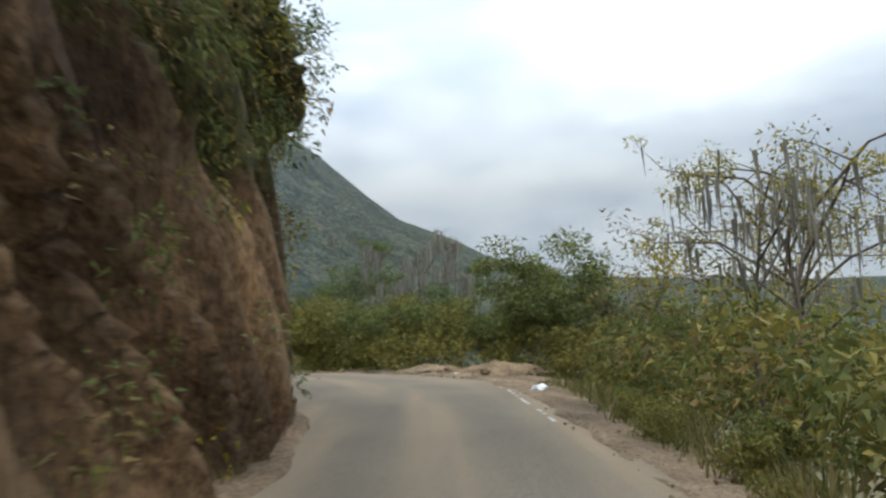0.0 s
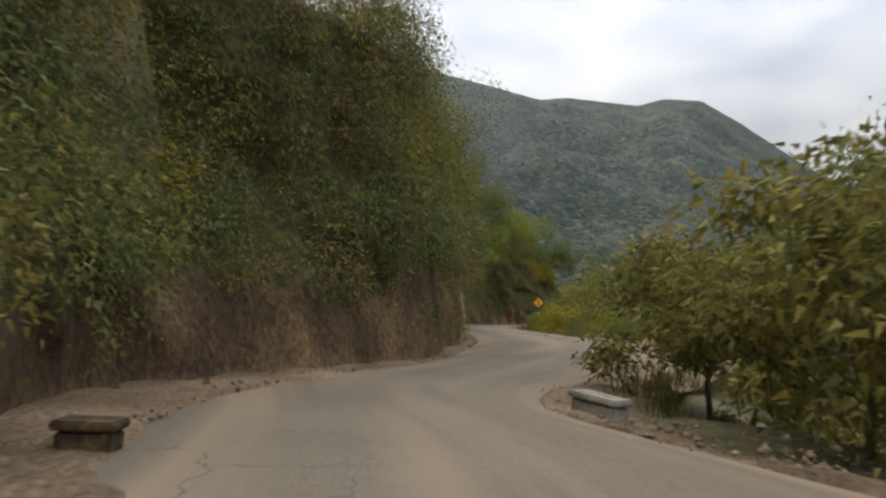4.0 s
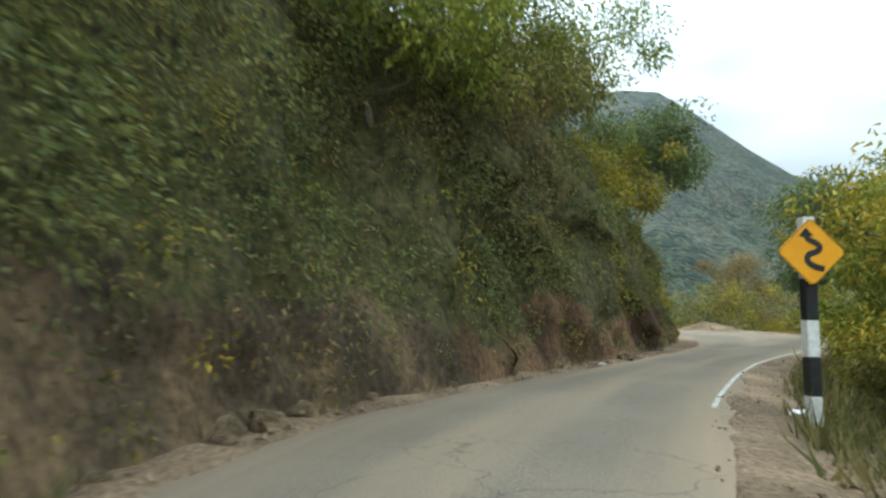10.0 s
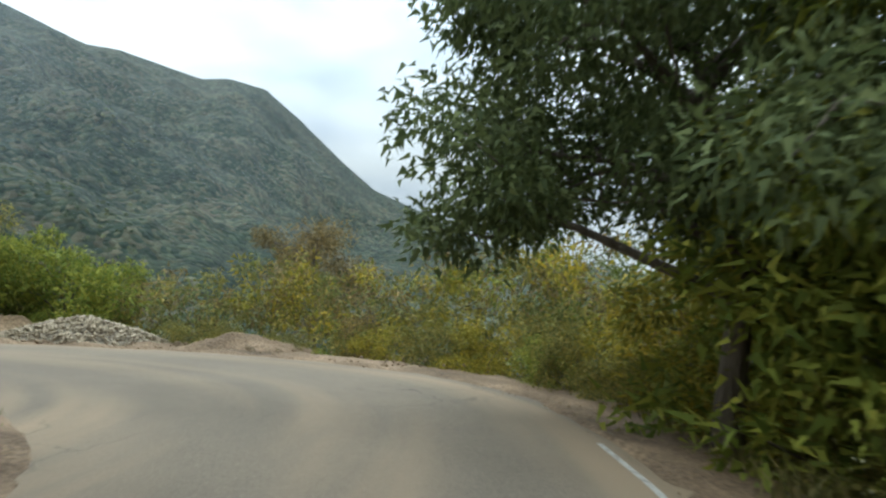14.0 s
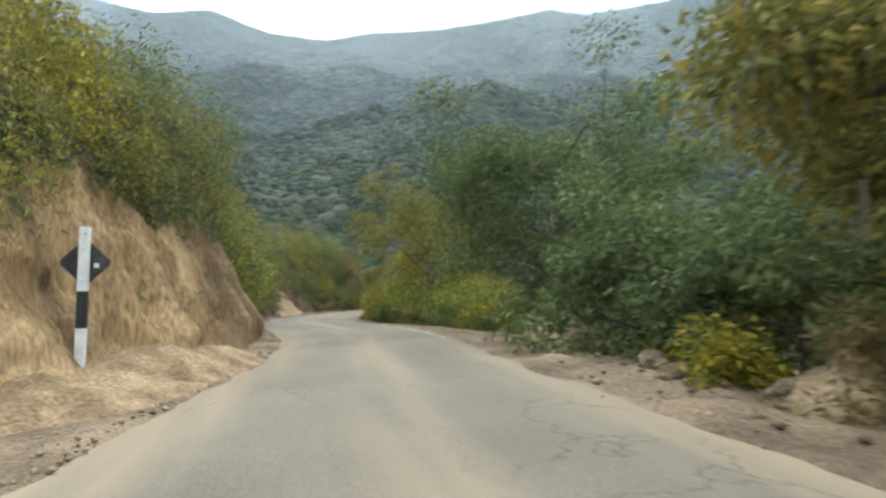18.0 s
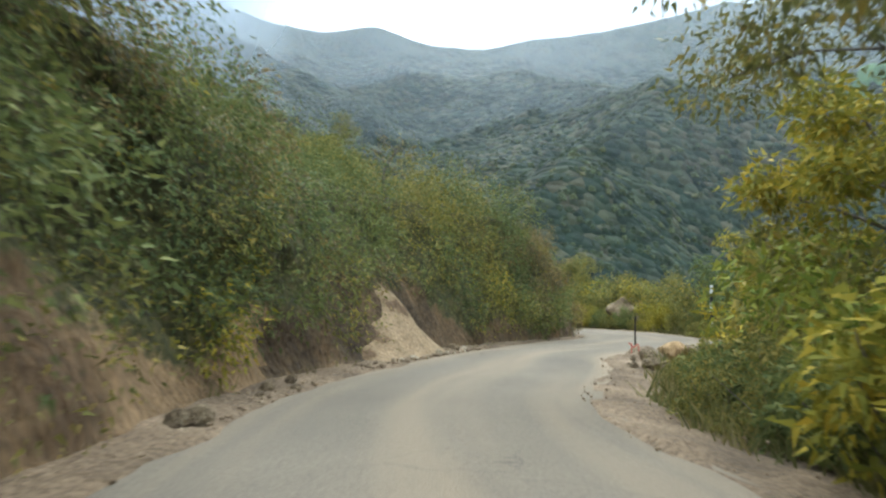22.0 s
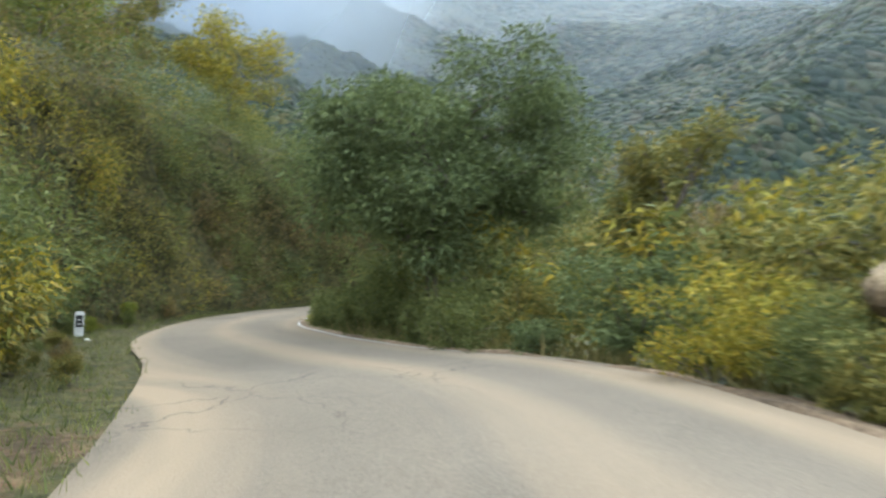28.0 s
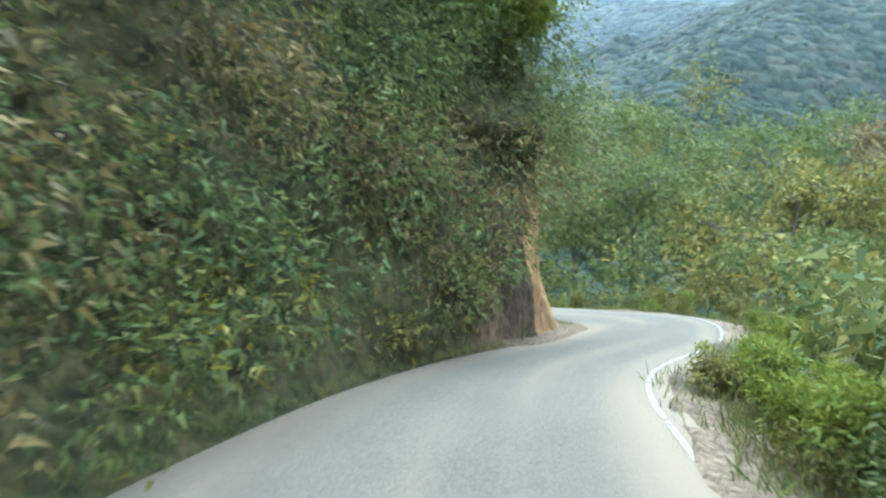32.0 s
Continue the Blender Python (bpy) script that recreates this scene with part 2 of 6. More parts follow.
def dust(m, colour):
    """Dust along the edges and between the wheel tracks, drawn out along the road, and thin dark cracks."""
    n, l = m.node_tree.nodes, m.node_tree.links
    bsdf = n["Principled BSDF"]
    old = bsdf.inputs["Base Color"].links[0].from_socket
    at, rp, tx, mu, mx, co = n.new("ShaderNodeAttribute"), n.new("ShaderNodeValToRGB"), n.new("ShaderNodeTexNoise"), n.new("ShaderNodeMath"), n.new("ShaderNodeMix"), n.new("ShaderNodeTexCoord")
    at.attribute_name = "across"
    els = rp.color_ramp.elements
    for p, v in ((0.0, 1.0), (0.1, 0.85), (0.24, 0.12), (0.34, 0.15), (0.47, 0.75), (0.58, 0.6), (0.68, 0.12), (0.78, 0.12), (0.9, 0.75), (1.0, 1.0)):
        e = els[0] if p == 0.0 else els[-1] if p == 1.0 else els.new(p)
        e.position, e.color = p, (v, v, v, 1)
    way = n.new("ShaderNodeAttribute")
    way.attribute_name = "way"
    tx.inputs["Scale"].default_value, tx.inputs["Detail"].default_value = 1.0, 8.0
    mr = n.new("ShaderNodeMapRange")
    mr.inputs["From Min"].default_value, mr.inputs["From Max"].default_value = 0.36, 0.64
    mr.inputs["To Min"].default_value, mr.inputs["To Max"].default_value = 0.05, 1.0
    mu.operation = "MULTIPLY"
    mx.data_type = "RGBA"
    mx.inputs["B"].default_value = (*colour, 1)
    l.new(at.outputs["Fac"], rp.inputs["Fac"])
    l.new(way.outputs["Vector"], tx.inputs["Vector"])
    l.new(tx.outputs["Fac"], mr.inputs["Value"])
    l.new(rp.outputs["Color"], mu.inputs[0])
    l.new(mr.outputs[0], mu.inputs[1])
    l.new(mu.outputs[0], mx.inputs["Factor"])
    l.new(old, mx.inputs["A"])
    # cracks: the borders of wide cells, only where a broad noise lets them open
    bend, push, vo, gap, some, both, dark = n.new("ShaderNodeTexNoise"), n.new("ShaderNodeVectorMath"), n.new("ShaderNodeTexVoronoi"), n.new("ShaderNodeMapRange"), n.new("ShaderNodeTexNoise"), n.new("ShaderNodeMath"), n.new("ShaderNodeMix")
    bend.inputs["Scale"].default_value, bend.inputs["Detail"].default_value = 1.6, 5.0
    l.new(co.outputs["Object"], bend.inputs["Vector"])
    push.operation = "MULTIPLY_ADD"
    push.inputs[1].default_value = (0.9, 0.9, 0.9)
    l.new(bend.outputs["Color"], push.inputs[0])
    l.new(co.outputs["Object"], push.inputs[2])
    vo.feature = "DISTANCE_TO_EDGE"
    vo.inputs["Scale"].default_value = 0.55
    l.new(push.outputs[0], vo.inputs["Vector"])
    gap.inputs["From Min"].default_value, gap.inputs["From Max"].default_value = 0.003, 0.012
    gap.inputs["To Min"].default_value, gap.inputs["To Max"].default_value = 0.55, 0.0
    l.new(vo.outputs["Distance"], gap.inputs["Value"])
    some.inputs["Scale"].default_value = 0.16
    l.new(co.outputs["Object"], some.inputs["Vector"])
    step = n.new("ShaderNodeMapRange")
    step.inputs["From Min"].default_value, step.inputs["From Max"].default_value = 0.55, 0.66
    l.new(some.outputs["Fac"], step.inputs["Value"])
    both.operation = "MULTIPLY"
    l.new(gap.outputs[0], both.inputs[0])
    l.new(step.outputs[0], both.inputs[1])
    dark.data_type = "RGBA"
    dark.inputs["B"].default_value = (0.05, 0.042, 0.034, 1)
    l.new(both.outputs[0], dark.inputs["Factor"])
    l.new(mx.outputs["Result"], dark.inputs["A"])
    l.new(dark.outputs["Result"], bsdf.inputs["Base Color"])


dust(ASPHALT, (0.262, 0.198, 0.128))
OLD_TAR = material("old_broken_asphalt", [(0.3, (0.06, 0.05, 0.04)), (0.5, (0.1, 0.08, 0.06)), (0.65, (0.18, 0.135, 0.09))], 2.0, 9, 0.95, 0.8, 30, fine=(25, 0.3))
ROAD_PAINT = material("worn_road_paint", [(0.34, (0.2, 0.185, 0.16)), (0.42, (0.33, 0.315, 0.285)), (0.65, (0.42, 0.405, 0.37))], 6.0, 8, 0.8, 0.1, fine=(25, 0.25))
SHOULDER = material("shoulder_dirt", [(0.3, (0.09, 0.064, 0.04)), (0.5, (0.165, 0.115, 0.07)), (0.7, (0.26, 0.185, 0.118))], 0.6, 10, 0.97, 1.0, 9, fine=(16, 0.4))
DARK_EARTH = material("dark_brown_earth", [(0.3, (0.0389, 0.023, 0.012)), (0.46, (0.081, 0.049, 0.0249)), (0.6, (0.135, 0.081, 0.0404)), (0.74, (0.216, 0.128, 0.0611))], 0.7, 11, 0.96, 1.0, 7, stretch=(1, 1, 0.6), fine=(11, 0.45), cover=CREEP_SHADE)
EARTH = material("brown_earth", [(0.3, (0.0367, 0.024, 0.0129)), (0.46, (0.0713, 0.047, 0.0249)), (0.6, (0.117, 0.075, 0.0387)), (0.74, (0.194, 0.122, 0.0602))], 0.7, 11, 0.96, 1.0, 7, stretch=(1, 1, 0.6), fine=(11, 0.45), cover=CREEP_SHADE)
ROCK = material("cut_rock", [(0.3, (0.0324, 0.022, 0.012)), (0.5, (0.0648, 0.045, 0.0249)), (0.7, (0.162, 0.108, 0.0568))], 0.9, 11, 0.92, 1.0, 5, stretch=(1, 1, 0.75), fine=(9, 0.45), cover=CREEP_SHADE)
TAN_SOIL = [(0.26, (0.11, 0.068, 0.031)), (0.4, (0.225, 0.143, 0.067)), (0.52, (0.34, 0.218, 0.106)), (0.72, (0.43, 0.292, 0.15))]
TAN = material("tan_cut_earth", TAN_SOIL, 0.35, 12, 0.97, 1.0, 6, stretch=(1.3, 1.3, 0.35), fine=(10, 0.35), cover=CREEP_SHADE)
FLUTED = material("fluted_brown_earth", [(0.3, (0.078, 0.047, 0.023)), (0.45, (0.137, 0.086, 0.042)), (0.57, (0.205, 0.13, 0.066)), (0.74, (0.31, 0.2, 0.105))], 0.5, 11, 0.96, 1.0, 7, stretch=(1.3, 1.3, 0.3), fine=(10, 0.4), cover=CREEP_SHADE, second=TAN_SOIL)
ORANGE_CUT = material("orange_cut_earth", [(0.28, (0.1, 0.055, 0.024)), (0.42, (0.2, 0.11, 0.046)), (0.55, (0.3, 0.17, 0.07)), (0.75, (0.38, 0.235, 0.105))], 0.6, 11, 0.97, 1.0, 7, stretch=(1.2, 1.2, 0.4), fine=(10, 0.35), cover=CREEP_SHADE)
SCARRED = material("brown_earth_with_tan_scars", [(0.3, (0.037, 0.024, 0.013)), (0.46, (0.071, 0.047, 0.025)), (0.6, (0.117, 0.075, 0.039)), (0.74, (0.194, 0.122, 0.06))], 0.7, 11, 0.96, 1.0, 7, stretch=(1, 1, 0.45), fine=(10, 0.4), cover=CREEP_SHADE, second=[(0.3, (0.16, 0.092, 0.044)), (0.45, (0.24, 0.142, 0.07)), (0.6, (0.33, 0.205, 0.106)), (0.75, (0.4, 0.26, 0.14))])
HEAP_DIRT = material("tan_heap_dirt", [(0.28, (0.11, 0.076, 0.045)), (0.42, (0.18, 0.124, 0.072)), (0.55, (0.25, 0.175, 0.102)), (0.75, (0.33, 0.24, 0.145))], 0.9, 11, 0.97, 1.0, 9, fine=(12, 0.4))
TALUS = material("pale_sandy_talus", [(0.3, (0.13, 0.084, 0.045)), (0.45, (0.22, 0.145, 0.078)), (0.58, (0.3, 0.205, 0.114)), (0.72, (0.38, 0.27, 0.155))], 1.3, 11, 0.97, 1.0, 11, fine=(14, 0.4))
GROUND = material("litter_ground", [(0.3, (0.06, 0.055, 0.03)), (0.5, (0.1, 0.09, 0.045)), (0.7, (0.16, 0.13, 0.075))], 0.5, 8, 0.98, 0.8, 6, fine=(9, 0.35))
FOREST = material("far_forest", [(0.3, (0.01, 0.019, 0.012)), (0.46, (0.019, 0.03, 0.018)), (0.58, (0.034, 0.042, 0.023)), (0.74, (0.062, 0.056, 0.034))], 0.006, 10, 0.97, 0.6, cells=0.13, fine=(0.05, 0.4))
LIME = material("bright_green_leaves", [(0.2, (0.1, 0.135, 0.02)), (0.5, (0.18, 0.205, 0.028)), (0.8, (0.29, 0.28, 0.04))], 0.4, 3, 0.78, 0, translucent=0.3, per_leaf=True)
CANOPY = material("far_canopy", [(0.15, (0.016, 0.026, 0.013)), (0.5, (0.032, 0.044, 0.02)), (0.75, (0.056, 0.064, 0.027)), (0.92, (0.11, 0.09, 0.038))], 0.02, 5, 0.95, 0.9, 0.7, fine=(0.7, 0.45), per_leaf=True)
next(x for x in CANOPY.node_tree.nodes if x.type == "BUMP").inputs["Distance"].default_value = 1.4
MEADOW = material("far_meadow", [(0.3, (0.045, 0.085, 0.032)), (0.7, (0.075, 0.12, 0.045))], 0.02, 6, 0.95, 0.3, 0.2, fine=(0.12, 0.25))
OLIVE = material("olive_leaves", [(0.2, (0.09, 0.095, 0.026)), (0.45, (0.158, 0.152, 0.037)), (0.66, (0.225, 0.193, 0.045)), (0.85, (0.34, 0.25, 0.06))], 0.4, 3, 0.78, 0, translucent=0.3, per_leaf=True)
GREEN = material("green_leaves", [(0.2, (0.076, 0.098, 0.03)), (0.5, (0.128, 0.148, 0.044)), (0.8, (0.2, 0.2, 0.058))], 0.4, 3, 0.78, 0, translucent=0.3, per_leaf=True)
DARK = material("dark_green_leaves", [(0.2, (0.066, 0.09, 0.033)), (0.5, (0.11, 0.138, 0.05)), (0.8, (0.165, 0.192, 0.07))], 0.4, 3, 0.78, 0, translucent=0.3, per_leaf=True)
YELLOW = material("yellow_green_leaves", [(0.2, (0.14, 0.145, 0.021)), (0.5, (0.26, 0.23, 0.028)), (0.8, (0.43, 0.31, 0.034))], 0.4, 3, 0.78, 0, translucent=0.3, per_leaf=True)
DRY = material("dry_brown_leaves", [(0.2, (0.1, 0.08, 0.035)), (0.5, (0.17, 0.13, 0.052)), (0.8, (0.28, 0.19, 0.065))], 0.4, 3, 0.7, 0, translucent=0.3, per_leaf=True)
GRASS = material("verge_grass", [(0.2, (0.08, 0.085, 0.025)), (0.5, (0.15, 0.14, 0.045)), (0.8, (0.28, 0.22, 0.09))], 0.6, 3, 0.7, 0, translucent=0.3, per_leaf=True)
MOSS = material("grey_hanging_moss", [(0.3, (0.16, 0.15, 0.13)), (0.7, (0.27, 0.25, 0.21))], 2, 4, 0.9, 0.2, per_leaf=True)
BARK = material("grey_brown_bark", [(0.3, (0.07, 0.055, 0.042)), (0.6, (0.15, 0.125, 0.1))], 5, 6, 0.92, 0.6, 18, stretch=(1, 1, 0.25))
STONE = material("pale_stones", [(0.2, (0.22, 0.175, 0.115)), (0.5, (0.3, 0.245, 0.165)), (0.8, (0.4, 0.335, 0.235))], 4, 6, 0.9, 0.4, 20, fine=(18, 0.2), per_object=0.6)
ROCK_PALE = material("pale_brown_rock", [(0.3, (0.085, 0.058, 0.032)), (0.5, (0.16, 0.114, 0.063)), (0.7, (0.29, 0.22, 0.135))], 1.2, 10, 0.93, 1.0, 6, fine=(9, 0.35))
GRAVEL = material("tan_gravel", [(0.25, (0.16, 0.13, 0.09)), (0.5, (0.27, 0.225, 0.16)), (0.75, (0.4, 0.35, 0.27))], 4, 6, 0.92, 1.0, cells=13.0, fine=(30, 0.25))
GRAVEL_STONE = material("small_pale_stones", [(0.2, (0.2, 0.16, 0.105)), (0.5, (0.29, 0.235, 0.16)), (0.8, (0.38, 0.32, 0.23))], 4, 5, 0.92, 0.2, per_leaf=True)
SLAB_FACE = material("soil_stained_rock_face", [(0.3, (0.075, 0.046, 0.025)), (0.44, (0.135, 0.085, 0.045)), (0.475, (0.225, 0.155, 0.085)), (0.62, (0.3, 0.21, 0.12))], 1.3, 7, 0.94, 0.8, 9, fine=(12, 0.25))
CLODS = material("loose_soil_stones", [(0.2, (0.13, 0.092, 0.056)), (0.5, (0.2, 0.143, 0.088)), (0.8, (0.29, 0.215, 0.138))], 3, 5, 0.95, 0.3, per_leaf=True)
CONCRETE = material("weathered_concrete", [(0.3, (0.17, 0.15, 0.12)), (0.7, (0.33, 0.3, 0.25))], 3, 7, 0.9, 0.3, 20, fine=(14, 0.2))
WHITE_PAINT = material("white_post_paint", [(0.3, (0.6, 0.59, 0.55)), (0.7, (0.78, 0.77, 0.73))], 5, 6, 0.6, 0.1, fine=(20, 0.1))
BLACK_PAINT = material("black_post_paint", [(0.3, (0.018, 0.018, 0.018)), (0.7, (0.04, 0.04, 0.04))], 6, 5, 0.5, 0.1)
SIGN_AMBER = material("amber_sign_sheet", [(0.3, (0.75, 0.32, 0.015)), (0.7, (0.85, 0.4, 0.025))], 4, 5, 0.45, 0.05)
SIGN_BACK = material("dark_sign_back", [(0.3, (0.03, 0.03, 0.03)), (0.7, (0.07, 0.068, 0.062))], 7, 6, 0.6, 0.1)
RED = material("faded_red_tape", [(0.3, (0.45, 0.08, 0.06)), (0.7, (0.6, 0.16, 0.12))], 5, 5, 0.6, 0.1)
PLASTIC = material("white_plastic", [(0.3, (0.68, 0.68, 0.66)), (0.7, (0.82, 0.82, 0.8))], 5, 5, 0.5, 0.3)
RUST = material("dark_iron", [(0.3, (0.03, 0.026, 0.022)), (0.7, (0.08, 0.06, 0.045))], 8, 5, 0.7, 0.2)


# ---- mesh helpers ----
def grid_mesh(name, pts, mat, smooth=True):
    """A mesh of quads from an array of rows x columns x 3."""
    r, c, _ = pts.shape
    idx = np.arange(r * c).reshape(r, c)
    q = np.stack([idx[:-1, :-1], idx[:-1, 1:], idx[1:, 1:], idx[1:, :-1]], -1).reshape(-1, 4)
    return poly_mesh(name, pts.reshape(-1, 3), q, mat, smooth)


def poly_mesh(name, verts, faces, mat, smooth=False):
    """A mesh from arrays of corners and of equal-sided faces."""
    me = bpy.data.meshes.new(name)
    k = faces.shape[1]
    me.vertices.add(len(verts))
    me.vertices.foreach_set("co", np.ascontiguousarray(verts, np.float32).ravel())
    me.loops.add(faces.size)
    me.loops.foreach_set("vertex_index", np.ascontiguousarray(faces, np.int32).ravel())
    me.polygons.add(len(faces))
    me.polygons.foreach_set("loop_start", np.arange(0, faces.size, k, dtype=np.int32))
    me.polygons.foreach_set("loop_total", np.full(len(faces), k, np.int32))
    if smooth:
        me.polygons.foreach_set("use_smooth", np.ones(len(faces), bool))
    me.update(calc_edges=True)
    me.materials.append(mat)
    return me


def part(name, data, parent, label=""):
    """One mesh object under a thing or a part; data is a mesh."""
    ob = new(name, data)
    ob.parent = parent
    if label:
        ob["label"] = label
    return ob


def bm_mesh(name, bm, mat, smooth=False):
    me = bpy.data.meshes.new(name)
    for f in bm.faces:
        f.smooth = smooth
    bm.to_mesh(me)
    bm.free()
    me.materials.append(mat)
    return me


def unit(v):
    return v / np.maximum(np.linalg.norm(v, axis=-1, keepdims=True), 1e-9)


def leaf_mesh(name, pos, axis, size, mat, ratio=0.45):
    """Pointed leaf blades, one face each, turned every way round their midribs."""
    n = len(pos)
    axis = unit(axis)
    side = unit(np.cross(axis, RNG.normal(size=(n, 3))))
    s = size[:, None]
    if ratio > 0.4:
        # broad leaves are still longer than wide
        s, ratio = s * 1.22, ratio * 0.66
    v = np.empty((n, 3, 3))
    v[:, 0] = pos + side * s * ratio * 0.5
    v[:, 1] = pos - side * s * ratio * 0.5
    v[:, 2] = pos + axis * s
    return poly_mesh(name, v.reshape(-1, 3), np.arange(3 * n).reshape(n, 3), mat)


def clump(centre, radii, n, droop=0.5):
    """Places and directions of n leaves in a leafy lump, thicker towards its skin."""
    d = unit(RNG.normal(size=(n, 3)))
    r = RNG.random(n) ** 0.4
    pos = centre + d * r[:, None] * radii * (0.8 + 0.4 * RNG.random((n, 1)))
    axis = d * 0.7 + RNG.normal(size=(n, 3)) * 0.55
    axis[:, 2] -= droop
    return pos, axis


def tubes(name, lines, mat, sides=6):
    """Tapered tubes along polylines; a line is (points, radius at its start, radius at its end)."""
    verts, faces, base = [], [], 0
    ang = np.arange(sides) * 2 * math.pi / sides
    for pts, r0, r1 in lines:
        pts = np.asarray(pts, float)
        k = len(pts)
        t = unit(np.gradient(pts, axis=0))
        ref = np.where(np.abs(t[:, 2:3]) > 0.9, np.array([[1.0, 0, 0]]), np.array([[0, 0, 1.0]]))
        a = unit(np.cross(t, ref))
        b = np.cross(t, a)
        rad = np.linspace(r0, r1, k)[:, None, None]
        ring = pts[:, None] + rad * (np.cos(ang)[None, :, None] * a[:, None] + np.sin(ang)[None, :, None] * b[:, None])
        verts.append(ring.reshape(-1, 3))
        idx = base + np.arange(k * sides).reshape(k, sides)
        nx = np.roll(idx, -1, axis=1)
        faces.append(np.stack([idx[:-1], nx[:-1], nx[1:], idx[1:]], -1).reshape(-1, 4))
        base += k * sides
    return poly_mesh(name, np.concatenate(verts), np.concatenate(faces), mat, True)


def fbm(p, octaves=4):
    return noise.fractal(Vector(p), 0.9, 2.1, octaves, noise_basis="PERLIN_ORIGINAL")


# ---- the plan of the road: left and right edge, section by section ----
ROAD_A = [(-1.9, -12, 2.1, -12), (-1.9, 0, 2.1, 0), (-2.0, 8, 2.0, 8), (-2.9, 12.6, 1.9, 13), (-5.2, 16.2, 1.5, 18), (-8.4, 20.8, -0.3, 21.6),
          (-12.8, 25, -4.2, 25.6), (-14.5, 29.6, -9.5, 28.5), (-15.4, 34, -10.7, 32.8), (-17.1, 37.3, -11.7, 38.2), (-19.5, 42, -13.1, 44.4),
          (-23.3, 47.4, -16.7, 49.5), (-26.3, 50.8, -20.1, 53), (-30.2, 55.1, -24.1, 56.9), (-33.1, 59.4, -28.1, 60.6), (-35.5, 63.4, -30.9, 64.2)]
ROAD_B = [(-36.5, 67.6, -32, 68.2), (-36.3, 73.5, -32.6, 73.5), (-35.9, 79.5, -32.7, 79.5), (-35.8, 85.4, -32.0, 85.4), (-36.5, 89.7, -31.05, 90.7),
          (-38.1, 92.6, -31.3, 96), (-41, 95, -33.8, 100.5), (-44.8, 96.8, -39, 103.6), (-49, 97.5, -46, 104.2), (-53.5, 97.3, -52, 103.4),
          (-59, 97, -59.5, 102.2), (-64.5, 96.2, -67, 101.2), (-70.5, 94.4, -72.5, 99.4), (-76, 92.6, -77.8, 97.2), (-82, 91.5, -82.5, 96), (-87.5, 91.7, -87.2, 96.4)]
ROAD_C = [(-92.5, 92.7, -91.5, 96.8), (-98.3, 94.4, -96.6, 100), (-102.4, 96, -102.8, 101.6), (-105.8, 95.5, -108.4, 100.0), (-108.2, 93.5, -112.9, 97.7),
          (-111, 90.6, -116.4, 94.2), (-113.4, 87.6, -117.6, 89.6), (-115.6, 84.2, -119.8, 85.5), (-118.4, 81.6, -122.2, 83.4), (-122, 79.4, -125.4, 82.2),
          (-126.5, 78.1, -128.2, 81.5), (-131, 78.2, -131.4, 81.2), (-134.8, 79.5, -135.2, 82.3), (-137, 79.4, -139.4, 81.9), (-138, 76.5, -141.8, 78),
          (-139.5, 68, -143.5, 68.4), (-142, 50, -146, 50)]
# the cut bank on the left, by section: verge width, wall height, wall run, slope behind
BANK_A = [(0.3, 11, 1.8, 0.8), (0.3, 11, 1.8, 0.8), (0.3, 11, 1.6, 0.8), (0.3, 10, 1.6, 0.7), (1.2, 8, 2, 0.5), (2.5, 7, 3, 0.5), (2, 8, 3, 0.5), (0.7, 9, 2.2, 0.5),
          (0.4, 9, 2, 0.5), (0.6, 9, 1.8, 0.5), (0.6, 9.5, 1.8, 0.5), (0.5, 9.5, 1.8, 0.5), (0.4, 9, 1.8, 0.5), (0.4, 8.5, 1.8, 0.4), (0.4, 8, 1.8, 0.4), (0.4, 8, 1.8, 0.35)]
BANK_B = [(0.4, 7.5, 1.8, 0.3), (0.4, 7.5, 1.8, 0.3), (0.4, 6.5, 1.8, 0.3), (0.7, 5, 1.6, 0.2), (1.2, 4.0, 1.8, 0.1), (2.2, 3.2, 2, 0.1), (3, 2.2, 3, 0.1), (4, 1.5, 3, 0.15),
          (3, 3, 3, 0.3), (1.5, 6, 3.5, 0.35), (1, 6.5, 3.5, 0.35), (0.8, 6.5, 2.5, 0.35), (0.8, 6, 2, 0.35), (0.8, 5.5, 2.2, 0.35), (0.8, 5.5, 2.5, 0.3), (0.8, 5, 3, 0.25)]
BANK_C = [(0.8, 5, 2.5, 0.25), (0.4, 5, 1.8, 0.2), (0.5, 4.5, 1.6, 0.15), (0.6, 4, 1.8, 0.15), (1.5, 3.5, 3, 0.2), (2.5, 4, 3, 0.4), (2.4, 5, 3, 0.6), (2.9, 6, 2.5, 0.7),
          (2.6, 7, 2, 0.7), (0.9, 7.5, 2, 0.6), (0.5, 7.5, 2, 0.5), (0.4, 7, 1.8, 0.4), (0.4, 6, 1.5, 0.3), (0.5, 6, 1.5, 0.3), (0.8, 5, 2, 0.4), (1, 5, 3, 0.4), (1, 5, 3, 0.4)]
SECTIONS = np.array(ROAD_A + ROAD_B + ROAD_C, float)
BANK = np.array(BANK_A + BANK_B + BANK_C, float)
LAST = len(SECTIONS) - 1


